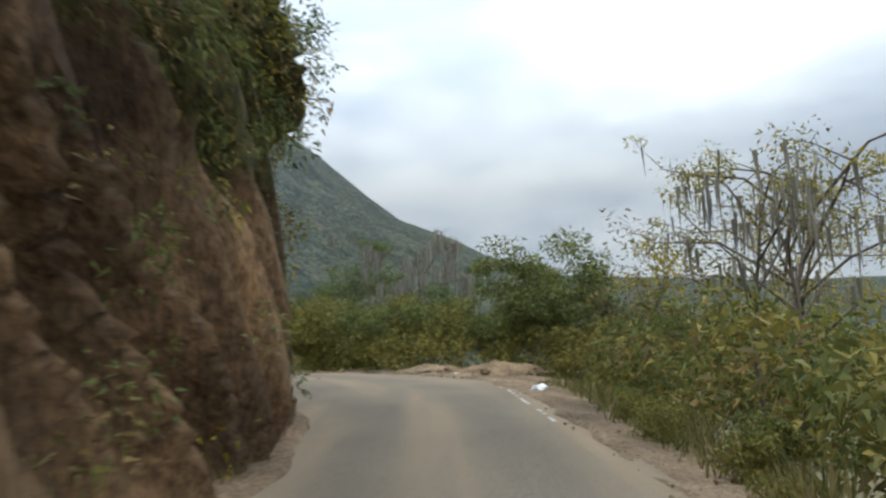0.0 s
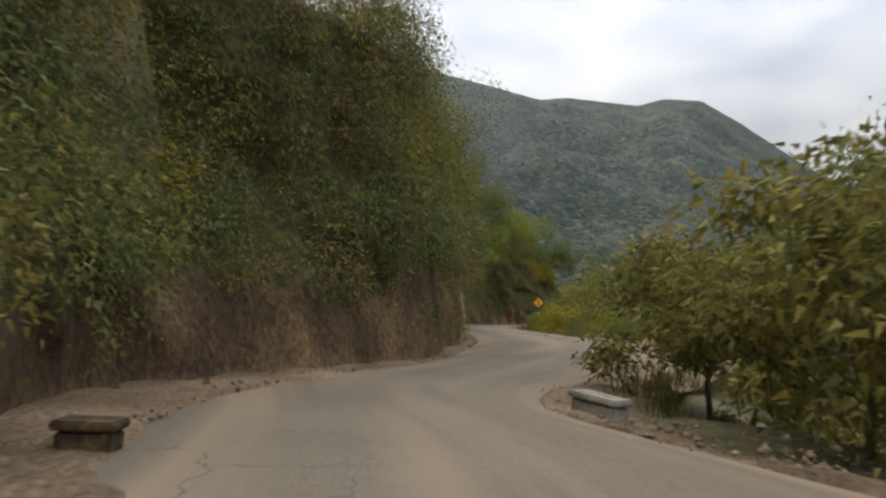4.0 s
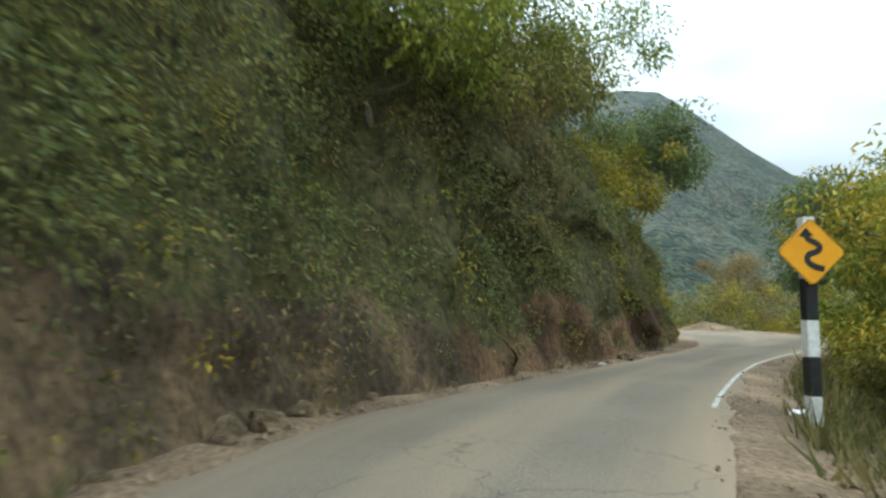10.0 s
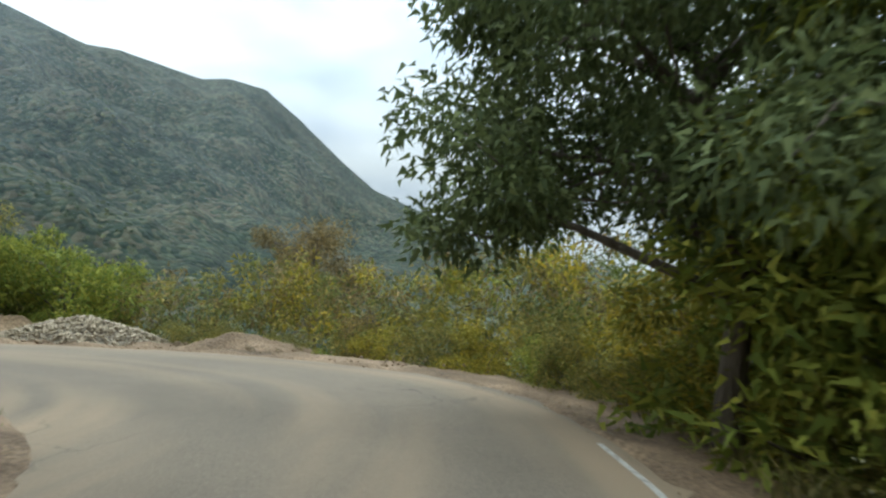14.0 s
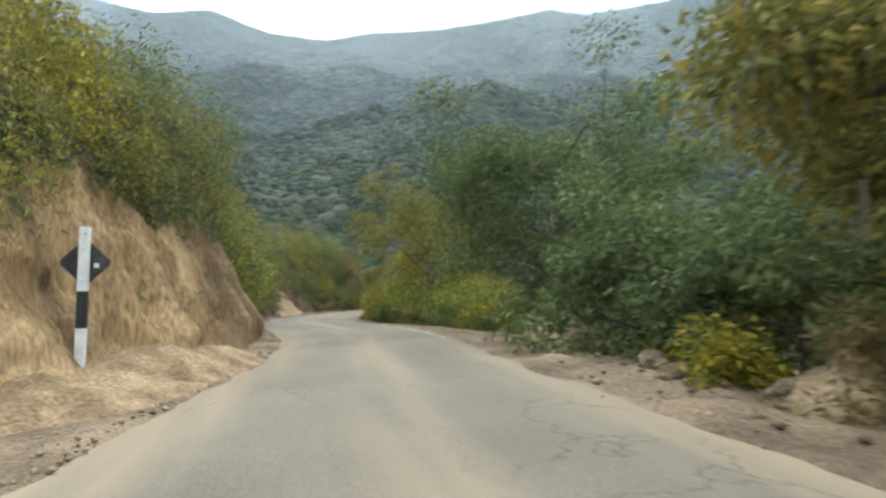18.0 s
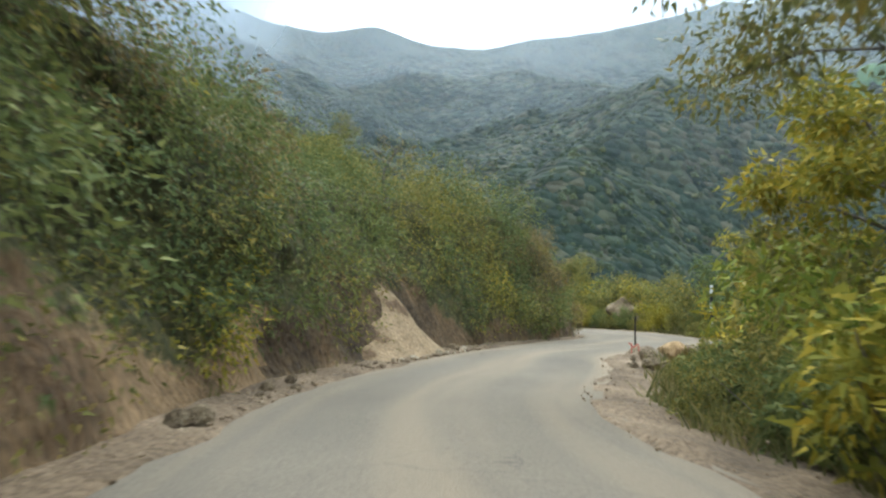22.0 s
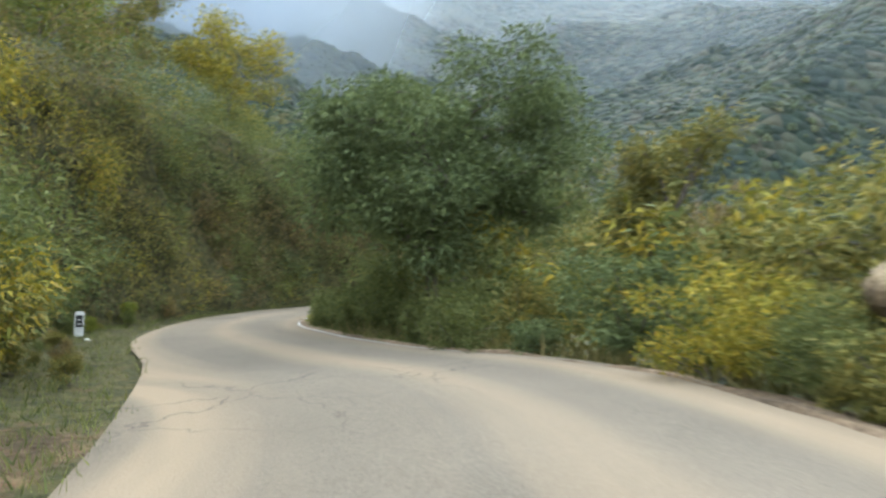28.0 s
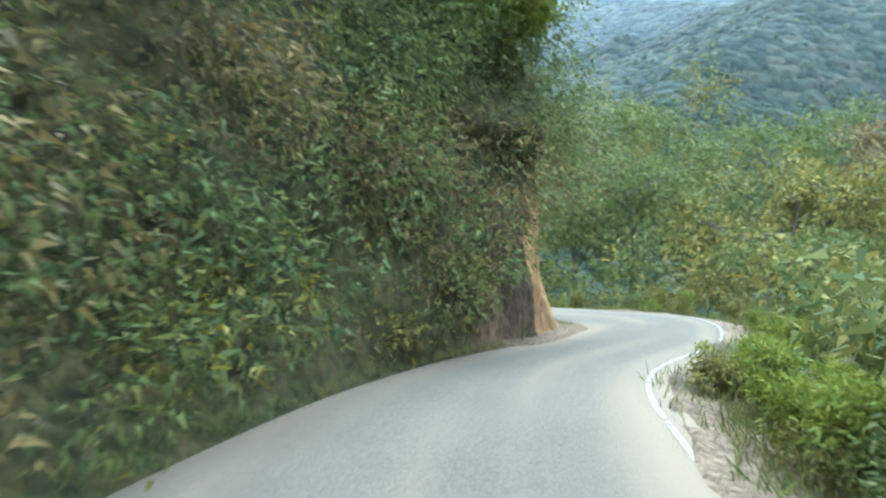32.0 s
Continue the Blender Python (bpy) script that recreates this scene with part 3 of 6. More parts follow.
def spline(rows, u):
    """Catmull-Rom between rows at the fractional indices u."""
    u = np.clip(np.atleast_1d(u), 0, len(rows) - 1.001)
    i = u.astype(int)
    f = (u - i)[:, None]
    p = [rows[np.clip(i + k, 0, len(rows) - 1)] for k in (-1, 0, 1, 2)]
    return 0.5 * (2 * p[1] + (p[2] - p[0]) * f + (2 * p[0] - 5 * p[1] + 4 * p[2] - p[3]) * f**2 + (3 * p[1] - p[0] - 3 * p[2] + p[3]) * f**3)


def linear(rows, u):
    u = np.clip(np.atleast_1d(u), 0, len(rows) - 1.001)
    i = u.astype(int)
    f = (u - i)[:, None]
    return rows[i] * (1 - f) + rows[i + 1] * f


def edges(u):
    """Left edge, right edge and the unit way from right to left, at the indices u."""
    s = spline(SECTIONS, u)
    left, right = s[:, :2], s[:, 2:]
    return left, right, unit(left - right)


# even steps along the road
_u = np.linspace(0, LAST, 6000)
_l, _r, _ = edges(_u)
_mid = (_l + _r) / 2
_len = np.r_[0, np.cumsum(np.linalg.norm(np.diff(_mid, axis=0), axis=1))]
LENGTH = _len[-1]


def along(step):
    return np.interp(np.arange(0, LENGTH, step), _len, _u)


_DU = along(0.6)
_DL, _DR, _DN = edges(_DU)
_DM = (_DL + _DR) / 2
_DB = linear(BANK, _DU)


def terrain(x, y):
    """Height of the ground beside the road, for arrays of places."""
    z = np.empty(len(x))
    for a in range(0, len(x), 4000):
        px = np.stack([x[a:a + 4000], y[a:a + 4000]], -1)
        d2 = ((px[:, None] - _DM[None]) ** 2).sum(-1)
        k = d2.argmin(1)
        dist = np.sqrt(d2[np.arange(len(k)), k])
        lat = ((px - _DM[k]) * _DN[k]).sum(-1)
        half = np.linalg.norm(_DL[k] - _DR[k], axis=1) / 2
        b = _DB[k]
        d = np.where(np.abs(lat) > 0.5 * dist, dist, dist) - half
        foot = b[:, 0] + b[:, 2]
        left = np.where(d > foot + 0.5, b[:, 1] + 34 * b[:, 3] * (1 - np.exp(-(d - foot) / 34)) - 0.3, -0.7)
        right = np.where(d < 1.2, -0.12, -0.12 - 45 * (1 - np.exp(-(np.maximum(d, 1.2) - 1.2) * 0.45 / 45)))
        z[a:a + 4000] = np.where(d < 0.2, -0.35, np.where(lat > 0, left, right))
    return z


# ---- ground ----
def axis_lines(lo, hi, step, far):
    core = np.arange(lo, hi, step)
    grow = step * 1.22 ** np.arange(1, 40)
    out = np.cumsum(grow)
    out = out[out < far]
    return np.r_[lo - out[::-1], core, core[-1] + out]


gx, gy = axis_lines(-170, 40, 1.5, 4200), axis_lines(-30, 150, 1.5, 4200)
GX, GY = np.meshgrid(gx, gy)
GZ = terrain(GX.ravel(), GY.ravel()).reshape(GX.shape)
GZ += np.where(GZ > -0.05, 0.25, 0.0) * np.sin(GX * 0.9 + np.sin(GY * 0.7)) * np.cos(GY * 0.8)
far_off = np.hypot(GX + 70, GY - 80)
GZ = np.where(far_off > 260, np.minimum(GZ, -30 - 0 * GZ), GZ)
ground = new("ground", grid_mesh("ground", np.stack([GX, GY, GZ], -1), GROUND))
tagged(ground, "brown hillside soil with leaf litter", "ground", kind="structure")

# ---- road ----
ru = along(0.5)
rl, rr, rn = edges(ru)
cols = np.linspace(-0.03, 1.05, 15)
rp_ = rr[:, None] + (rl - rr)[:, None] * cols[None, :, None]


def road_z(x, y, c):
    """Height of the cambered asphalt at a place, c of the way from the right edge to the left."""
    return 0.05 * (1 - (2 * c - 1) ** 2) + 0.012 * np.sin(x * 1.3 + y * 0.9) * np.cos(x * 0.5 - y * 0.8)


rz = road_z(rp_[..., 0], rp_[..., 1], cols[None, :])
road_me = grid_mesh("road", np.concatenate([rp_, rz[..., None]], -1), ASPHALT)
across = road_me.attributes.new("across", "FLOAT", "POINT")
across.data.foreach_set("value", np.repeat(cols[None], len(ru), 0).ravel().astype(np.float32))
way = road_me.attributes.new("way", "FLOAT_VECTOR", "POINT")
wide_ = np.linalg.norm(rl - rr, axis=1)[:, None] * cols[None]
way.data.foreach_set("vector", np.stack([wide_ * 0.9, np.repeat((np.arange(len(ru)) * 0.5 * 0.07)[:, None], len(cols), 1), np.zeros_like(wide_)], -1).ravel().astype(np.float32))
road = new("road", road_me)
tagged(road, "narrow worn asphalt mountain road, dusty and patched", "road", kind="structure")


def strip(name, u, inner, outer, z0, z1, mat, seed, rough=0.06, cols=8, wobble=0.25, side=1, hump=0.0):
    """A strip of soil along an edge; inner and outer are offsets beyond the edge."""
    l, r, n = edges(u)
    edge = l if side > 0 else r
    out = n * side
    pts = np.empty((len(u), cols, 3))
    for i in range(len(u)):
        w = wobble * fbm((edge[i, 0] * 0.45 + seed, edge[i, 1] * 0.45, 1.7), 3)
        a, b = inner[i] + w, outer[i]
        for j in range(cols):
            f = j / (cols - 1)
            p = edge[i] + out[i] * (a + (b - a) * f)
            h = fbm((p[0] * 1.1 + seed, p[1] * 1.1, 4.2), 3)
            pts[i, j] = (*p, -0.045 if j == 0 else z0[i] + (z1[i] - z0[i]) * f**1.5 + rough * h + hump[i] * math.sin(math.pi * f) * (0.6 + 0.9 * h))
    if side > 0:
        pts = pts[:, ::-1]
    return grid_mesh(name, pts, mat)


su = along(0.45)
# width of bare dirt on the right, and heaps pushed up along it
SHOULDER_AT = np.interp(su, [0, 2, 4, 5, 6, 7, 8, 10, 11.5, 13, 15, 20, 21, 22, 23, 25, 26.2, 27.3, 28.4, 30, 32, 34, 36, 38, 48], [0.6, 0.6, 1.4, 3.2, 3.5, 2.0, 0.8, 2.2, 1.8, 0.7, 0.6, 0.9, 1.8, 2.4, 2.2, 2.0, 2.6, 2.5, 1.0, 0.8, 1.2, 0.6, 0.3, 0.2, 0.15])
SETBACK = np.interp(su, [0, 4.4, 5.2, 7, 8, 9, 11, 12.5, 15.6, 16.4, 19.4, 20.4, 21, 48], [0, 0, 1.0, 1.4, 0.4, 0, 0.3, 1.3, 1.3, 1.3, 1.1, 0.6, 0, 0])
HEAP_AT = np.interp(su, [0, 4.2, 5, 6, 7, 9.6, 10, 11.6, 12.2, 21.5, 22.5, 24, 25.5, 26.5, 31, 32, 33, 34, 48], [0, 0, 0.1, 0.06, 0, 0, 0.2, 0.16, 0, 0, 0.12, 0.16, 0.12, 0, 0, 0.12, 0.06, 0, 0])
right_shoulder = new("right_shoulder", strip("right_shoulder", su, np.full(len(su), -0.12), SHOULDER_AT + 0.9, np.full(len(su), 0.035), np.full(len(su), -0.22), SHOULDER, 3.0, 0.07, 16, 0.3, -1, HEAP_AT))
tagged(right_shoulder, "pale tan dirt shoulder with pushed-up heaps along the road", "shoulder", kind="structure")
vw = linear(BANK, su)[:, 0]
left_shoulder = new("left_shoulder", strip("left_shoulder", su, np.full(len(su), -0.15), vw + 0.6, np.where((su > 35.5) & (su < 43.6), -0.25, 0.025), np.where((su > 35.5) & (su < 43.6), -0.2, 0.14), SHOULDER, 9.0, 0.05, 8, 0.25, 1, np.zeros(len(su))))
tagged(left_shoulder, "dirt verge with fallen soil below the cut bank", "shoulder", kind="structure")


def paint_line(name, u0, u1, inset, width, gaps, side=-1):
    """A worn painted edge line, broken where it has rubbed off."""
    k = max(3, int((u1 - u0) * 26))
    u = np.linspace(u0, u1, k)
    l, r, n = edges(u)
    edge, out = (r, -n) if side < 0 else (l, n)
    bm = bmesh.new()
    prev = None
    for i in range(k):
        a, b = edge[i] - out[i] * inset, edge[i] - out[i] * (inset + width)
        wide = np.linalg.norm(l[i] - r[i])
        ca, cb = (inset / wide, (inset + width) / wide) if side < 0 else (1 - inset / wide, 1 - (inset + width) / wide)
        now = (bm.verts.new((*a, road_z(*a, ca) + 0.006)), bm.verts.new((*b, road_z(*b, cb) + 0.006)))
        if prev and RNG.random() > gaps:
            bm.faces.new((prev[0], prev[1], now[1], now[0]))
        prev = now
    ob = new(name, bm_mesh(name, bm, ROAD_PAINT))
    return tagged(ob, "worn white painted edge line on the asphalt", "road marking", kind="structure")


paint_line("edge_line", 2.4, 3.9, 0.25, 0.08, 0.5)
paint_line("edge_line", 11.6, 14.6, 0.3, 0.09, 0.02)
paint_line("edge_line", 16.5, 20.3, 0.2, 0.08, 0.02)
paint_line("edge_line", 26.6, 28.2, 0.3, 0.05, 0.5)
paint_line("edge_line", 37.6, 40.3, 0.15, 0.09, 0.03)
paint_line("edge_line", 41.6, 45.0, 0.12, 0.05, 0.05)


# ---- cut bank on the left ----
# height on the bank at which scrub begins, by section
COVER_U = [0, 3, 4, 5, 6, 7, 8, 9, 10.5, 12, 13, 14, 16, 18, 20, 21, 22, 24, 25, 26, 27, 28, 29, 30.4, 31.5, 32.2, 34, 36, 38, 40, 42, 43.3, 43.75, 48]
COVER_Z = [4.0, 3.8, 3, 1.4, 1.2, 1.8, 2.6, 2.6, 2.6, 2.7, 2.8, 2.1, 1.2, 1.2, 1.3, 0.9, 0.3, 0.6, 3.2, 3.4, 3.4, 1.5, 0.9, 1.3, 2.0, 0.9, 0.7, 0.2, -0.6, -0.8, -0.8, -0.5, 2.6, 0.5]


# share of fresh tan soil in the bank, by section
SOIL_U = [8, 9.6, 10.0, 10.4, 11.1, 11.5, 24.4, 25.7, 26.2, 26.8, 27.5, 28.2]
SOIL_V = [0.1, 0.25, 0.45, 0.8, 0.75, 0.2, 0.95, 0.85, 0.6, 0.4, 0.2, -0.1]


def bank_mesh(name, u0, u1, mat, seed, flute=0.22, lump=0.4, back=4.0, after=None):
    """The cut wall above the left edge: verge, eroded wall and the slope that runs back from its brow."""
    u = along(0.28 if u0 > 0 else 0.18)
    u = u[np.searchsorted(u, u0):np.searchsorted(u, u1) + 1]
    l, r, n = edges(u)
    b = linear(BANK, u)
    prof = np.r_[np.linspace(0, 1, 4), 1 + np.linspace(0, 1, 40 if u0 > 0 else 56)[1:], 2 + np.linspace(0, 1, 7)[1:]]
    pts = np.empty((len(u), len(prof), 3))
    for i in range(len(u)):
        off, h, run, slope = b[i]
        for j, v in enumerate(prof):
            if v <= 1:
                d, z, k = 0.1 + (off - 0.1) * v, -0.08 + 0.17 * v**2, 0.25 * v
            elif v <= 2:
                f = v - 1
                d, z, k = off + run * (f**1.15), 0.09 + (h - 0.09) * f, min(1.0, 0.35 + f * 6) * (1 - 0.35 * f)
            else:
                f = v - 2
                d, z, k = off + run + back * f, h + slope * back * f, 0.6
            x, y = l[i] + n[i] * d
            big = fbm((x * 0.22 + seed, y * 0.22, z * 0.16), 3)
            mid = fbm((x * 0.75, y * 0.75 + seed, z * 0.4), 4)
            often, slant = (1.0, 0.65) if u0 == 0 else (0.8, 0.22)
            ridge = abs(noise.noise(Vector((x * often + seed, y * often + z * slant, z * 0.07)))) * 2 - 0.5
            small = noise.noise(Vector((x * 2.6, y * 2.6 + z * 0.5, z * 1.1 + seed)))
            rill = abs(noise.noise(Vector((x * 1.7 + seed, y * 1.7, z * 0.1)))) * 0.22 if u0 > 0 else 0.0
            push = k * (rill + lump * 1.5 * big + lump * 0.7 * mid + flute * ridge + (0.09 + 0.12 * (flute > 0.4)) * small)
            push *= 1 + 0.8 * min(1.0, max(0.0, z - np.interp(u[i], COVER_U, COVER_Z)))
            push = max(push, -0.5 * (off + 0.25)) if d < off + 0.8 else push
            pts[i, j] = (x + n[i, 0] * push, y + n[i, 1] * push, z + 0.25 * k * mid)
    me = grid_mesh(name, pts[:, ::-1], mat)
    if after:
        # the next stretch's soil reaches back over the seam in tongues
        me.materials.append(after)
        f = pts[:, ::-1][:-1, :-1].reshape(-1, 3)
        share = np.repeat((u[:-1] - (u1 - 0.45)) / 0.45, len(prof) - 1)
        wave = np.array([0.5 + 0.9 * fbm((x * 0.4, y * 0.4, z * 0.4), 2) + 0.1 * z for x, y, z in f])
        me.polygons.foreach_set("material_index", (share > np.clip(wave, 0.05, 1.0)).astype(np.int32))
    soil = me.attributes.new("soil", "FLOAT", "POINT")
    soil.data.foreach_set("value", np.repeat(np.interp(u, SOIL_U, SOIL_V), len(prof)).astype(np.float32))
    # creepers, leaf-gap shade in their colour, cover the bank above the bare soil
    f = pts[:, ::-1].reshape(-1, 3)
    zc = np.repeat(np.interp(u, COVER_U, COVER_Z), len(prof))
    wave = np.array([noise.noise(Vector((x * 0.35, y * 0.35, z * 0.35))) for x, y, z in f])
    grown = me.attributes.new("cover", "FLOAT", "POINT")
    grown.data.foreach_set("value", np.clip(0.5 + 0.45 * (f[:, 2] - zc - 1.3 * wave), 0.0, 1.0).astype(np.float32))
    return me, pts, u


BANK_STRETCHES = [
    (0, 4.5, DARK_EARTH, "dark brown fluted earth cutting, high and nearly upright", 0.85),
    (4.5, 8.0, EARTH, "brown earth bank overgrown with bushes above bare soil", 0.28),
    (8.0, 10.4, SCARRED, "tall bare brown earth cliff beside the road", 0.28),
    (10.4, 11.6, SCARRED, "earth cliff with fresh tan scars", 0.28),
    (11.6, 16.8, ROCK, "rocky brown cutting hung with undergrowth", 0.4),
    (16.8, 21.1, DARK_EARTH, "dark earth cutting with hanging roots and plants", 0.5),
    (21.1, 24.5, EARTH, "low brown bank at the inside of the bend", 0.28),
    (24.5, 26.1, FLUTED, "pale tan freshly cut sandy bank", 0.5),
    (26.1, 28.2, FLUTED, "brown fluted earth cutting with rain gullies", 0.42),
    (28.2, 30.6, FLUTED, "brown earth cutting with crumbled foot", 0.28),
    (30.6, 32.9, EARTH, "brown bank with a slumped foot", 0.34),
    (32.9, 37.9, EARTH, "overgrown brown spur at the bend", 0.28),
    (37.9, 44.0, EARTH, "overgrown bank with dry stems", 0.28),
    (44.0, 48.0, ORANGE_CUT, "orange-tan cut corner of the bank", 0.28),
]
BANKS = []
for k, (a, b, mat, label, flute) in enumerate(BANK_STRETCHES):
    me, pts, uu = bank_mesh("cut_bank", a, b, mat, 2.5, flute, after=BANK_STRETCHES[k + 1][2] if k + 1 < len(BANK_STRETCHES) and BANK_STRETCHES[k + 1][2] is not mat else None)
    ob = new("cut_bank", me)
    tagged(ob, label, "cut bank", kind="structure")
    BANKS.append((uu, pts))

# ---- mountains ----
RIDGE = [(-180, 2), (-60, 2.5), (-30, 3.5), (-11.6, 5.1), (-5.4, 7.3), (-2.7, 8.8), (2.4, 10.8), (5.4, 13.1), (9.5, 16.5), (12.6, 18.7), (15.8, 19.2), (18, 18.8),
         (24.4, 19.9), (27, 19.8), (33, 21.4), (40, 23), (46.4, 24), (52.4, 25), (60, 25.2), (66, 24), (74, 23.9), (77, 24.6), (81.5, 24.2), (88.5, 23.6),
         (94, 23.4), (98.4, 22.7), (103.5, 23), (108.7, 24.4), (113.5, 23.6), (118, 23.9), (123, 24.8), (135, 26), (150, 26), (180, 2)]


# wooded knolls in front of the far slope: place, height above it, spread
KNOLLS = [(-500, 101, 38, 44), (-300, -20, 52, 48), (-380, -130, 30, 80), (-640, 190, 40, 60)]


def mountain_sheet(th, rhos, lift=0.0):
    """The valley's far sides: a slope that climbs from the valley floor to the ridge all round."""
    ridge = np.interp(th, [a for a, _ in RIDGE], [b for _, b in RIDGE])
    dist = np.interp(th, [-60, 0, 20, 60, 90, 120, 172], [2600, 2600, 2000, 1150, 1100, 950, 800])
    near = np.interp(th, [-60, 20, 60, 85, 100, 120, 140, 172], [420, 420, 320, 230, 210, 180, 150, 150])
    return mountain_points(th, rhos, ridge, dist, near, lift)


def mountain_points(th, rhos, ridge, dist, near, lift=0.0):
    pts = np.empty((*rhos.shape, 3))
    for i, a in enumerate(th):
        top = math.tan(radians(ridge[i])) * dist[i]
        ca, sa = math.cos(radians(a)), -math.sin(radians(a))
        for j, f in enumerate(rhos[i]):
            r = near[i] + (dist[i] - near[i]) * f
            x, y = -70 + sa * r, 95 + ca * r
            g = fbm((x * 0.0042, y * 0.0042, 0.3), 5)
            g2 = 1 - abs(noise.noise(Vector((x * 0.006, y * 0.006, 7.7)))) * 2
            w = math.sin(math.pi * min(f, 1.0)) ** 0.8
            base = -50 + (top + 50) * (0.18 * f + 0.82 * f**1.25) if f <= 1 else top - (f - 1) * dist[i] * 0.7
            for kx, ky, kh, kw in KNOLLS:
                base += kh * math.exp(-((x - kx) ** 2 + (y - ky) ** 2) / (2 * kw * kw))
            lump = 4 * fbm((x * 0.03, y * 0.03, 2.2), 3)
            pts[i, j] = (x, y, base + w * (0.11 * top * g + 0.05 * top * g2) + lump * (1 if f < 0.97 else 0.35) + lift)
    return pts


_th = np.arange(-60, 172, 0.5)
_rho = np.r_[np.linspace(0, 1, 100), 1.04, 1.15][None] + np.zeros((len(_th), 1))
tagged(new("forested_mountain", grid_mesh("forested_mountain", mountain_sheet(_th, _rho)[:, ::-1], FOREST)), "hazy forested mountainside closing the valley", "mountain", kind="structure")


def far_canopy(n, seed, lo=20, hi=170, deep=0.8, big=1.0):
    """Tree crowns over the far slopes, thicker where the slope comes near; kept as one mass."""
    rng = np.random.default_rng(seed)
    th = lo + (hi - lo) * rng.random(n)
    f = rng.random(n) ** 1.7 * deep
    base = np.concatenate([mountain_sheet(th[k:k + 1], f[k:k + 1, None])[0] for k in range(n)])
    size = (1.6 + 2.4 * rng.random(n) ** 1.5) * (1 + 0.5 * f) * big
    # an uneven low dome: a crown point and two rings
    k = 6
    ang = np.arange(k) * 2 * math.pi / k
    v = np.empty((n, 2 * k + 1, 3))
    for ring, (rad, zed) in enumerate(((1.2, -1.1), (0.9, 0.3))):
        r = rad * (0.6 + 0.8 * rng.random((n, k)))
        a = ang[None] + 0.5 * rng.random((n, k)) + 0.5 * ring
        v[:, ring * k:ring * k + k, 0] = r * np.cos(a)
        v[:, ring * k:ring * k + k, 1] = r * np.sin(a)
        v[:, ring * k:ring * k + k, 2] = zed + 0.16 * rng.normal(size=(n, k)) * ring
    v[:, 2 * k] = 0.2 * rng.normal(size=(n, 3)) + (0, 0, 0.5)
    v = base[:, None] + v * size[:, None, None]
    i = np.arange(k)
    j = (i + 1) % k
    one = np.concatenate([np.stack([i, j, k + i], -1), np.stack([j, k + j, k + i], -1), np.stack([k + i, k + j, np.full(k, 2 * k)], -1)])
    faces = (one[None] + np.arange(n)[:, None, None] * (2 * k + 1)).reshape(-1, 3)
    ob = new("far_woods", poly_mesh("far_woods", v.reshape(-1, 3), faces, CANOPY, True))
    return tagged(ob, "crowns of the dense woods on the far slopes", "woods", kind="stuff")


far_canopy(17500, 77, deep=0.7, big=0.62)
far_canopy(5000, 78, 105, 150, 0.4, 0.6)

# a cleared strip of pasture on the slope
_th = np.linspace(63.8, 70.2, 30)
_mid = np.interp(_th, [63.8, 66, 70.2], [0.665, 0.62, 0.53]) + 0.008 * np.sin(_th * 3.1)
_half = 0.03 * np.sin(np.linspace(0.25, 2.95, 30)) * (1 + 0.25 * np.sin(_th * 5.3))
_rho = _mid[:, None] + _half[:, None] * np.linspace(-1, 1, 9)[None]
tagged(new("hillside_meadow", grid_mesh("hillside_meadow", mountain_sheet(_th, _rho, 3.0)[:, ::-1], MEADOW)), "light green cleared meadow on the far slope", "meadow", kind="structure")


# ---- sheets standing in for valley mist and haze ----
def haze_sheet_material(name, density):
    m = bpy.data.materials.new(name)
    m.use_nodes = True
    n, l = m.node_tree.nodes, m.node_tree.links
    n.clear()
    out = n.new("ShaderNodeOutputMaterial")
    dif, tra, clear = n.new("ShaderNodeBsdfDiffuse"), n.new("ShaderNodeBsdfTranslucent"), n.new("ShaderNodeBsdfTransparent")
    # the blue of airlight is put into the sheet's own colour
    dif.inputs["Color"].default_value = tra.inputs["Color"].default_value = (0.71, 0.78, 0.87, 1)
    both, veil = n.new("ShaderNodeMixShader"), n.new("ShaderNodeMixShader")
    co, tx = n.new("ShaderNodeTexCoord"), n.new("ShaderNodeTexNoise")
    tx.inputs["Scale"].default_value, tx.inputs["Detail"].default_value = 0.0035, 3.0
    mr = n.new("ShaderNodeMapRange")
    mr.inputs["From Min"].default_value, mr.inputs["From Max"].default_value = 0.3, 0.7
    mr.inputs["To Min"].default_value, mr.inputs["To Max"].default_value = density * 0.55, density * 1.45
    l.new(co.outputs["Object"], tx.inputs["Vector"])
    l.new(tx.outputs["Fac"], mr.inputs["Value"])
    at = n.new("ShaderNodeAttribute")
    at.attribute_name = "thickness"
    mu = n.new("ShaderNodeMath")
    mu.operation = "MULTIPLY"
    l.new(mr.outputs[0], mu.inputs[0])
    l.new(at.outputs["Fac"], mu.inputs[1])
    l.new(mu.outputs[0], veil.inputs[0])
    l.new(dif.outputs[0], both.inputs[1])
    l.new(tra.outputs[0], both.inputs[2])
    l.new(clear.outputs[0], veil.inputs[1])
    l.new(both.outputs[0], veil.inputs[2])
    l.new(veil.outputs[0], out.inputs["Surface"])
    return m


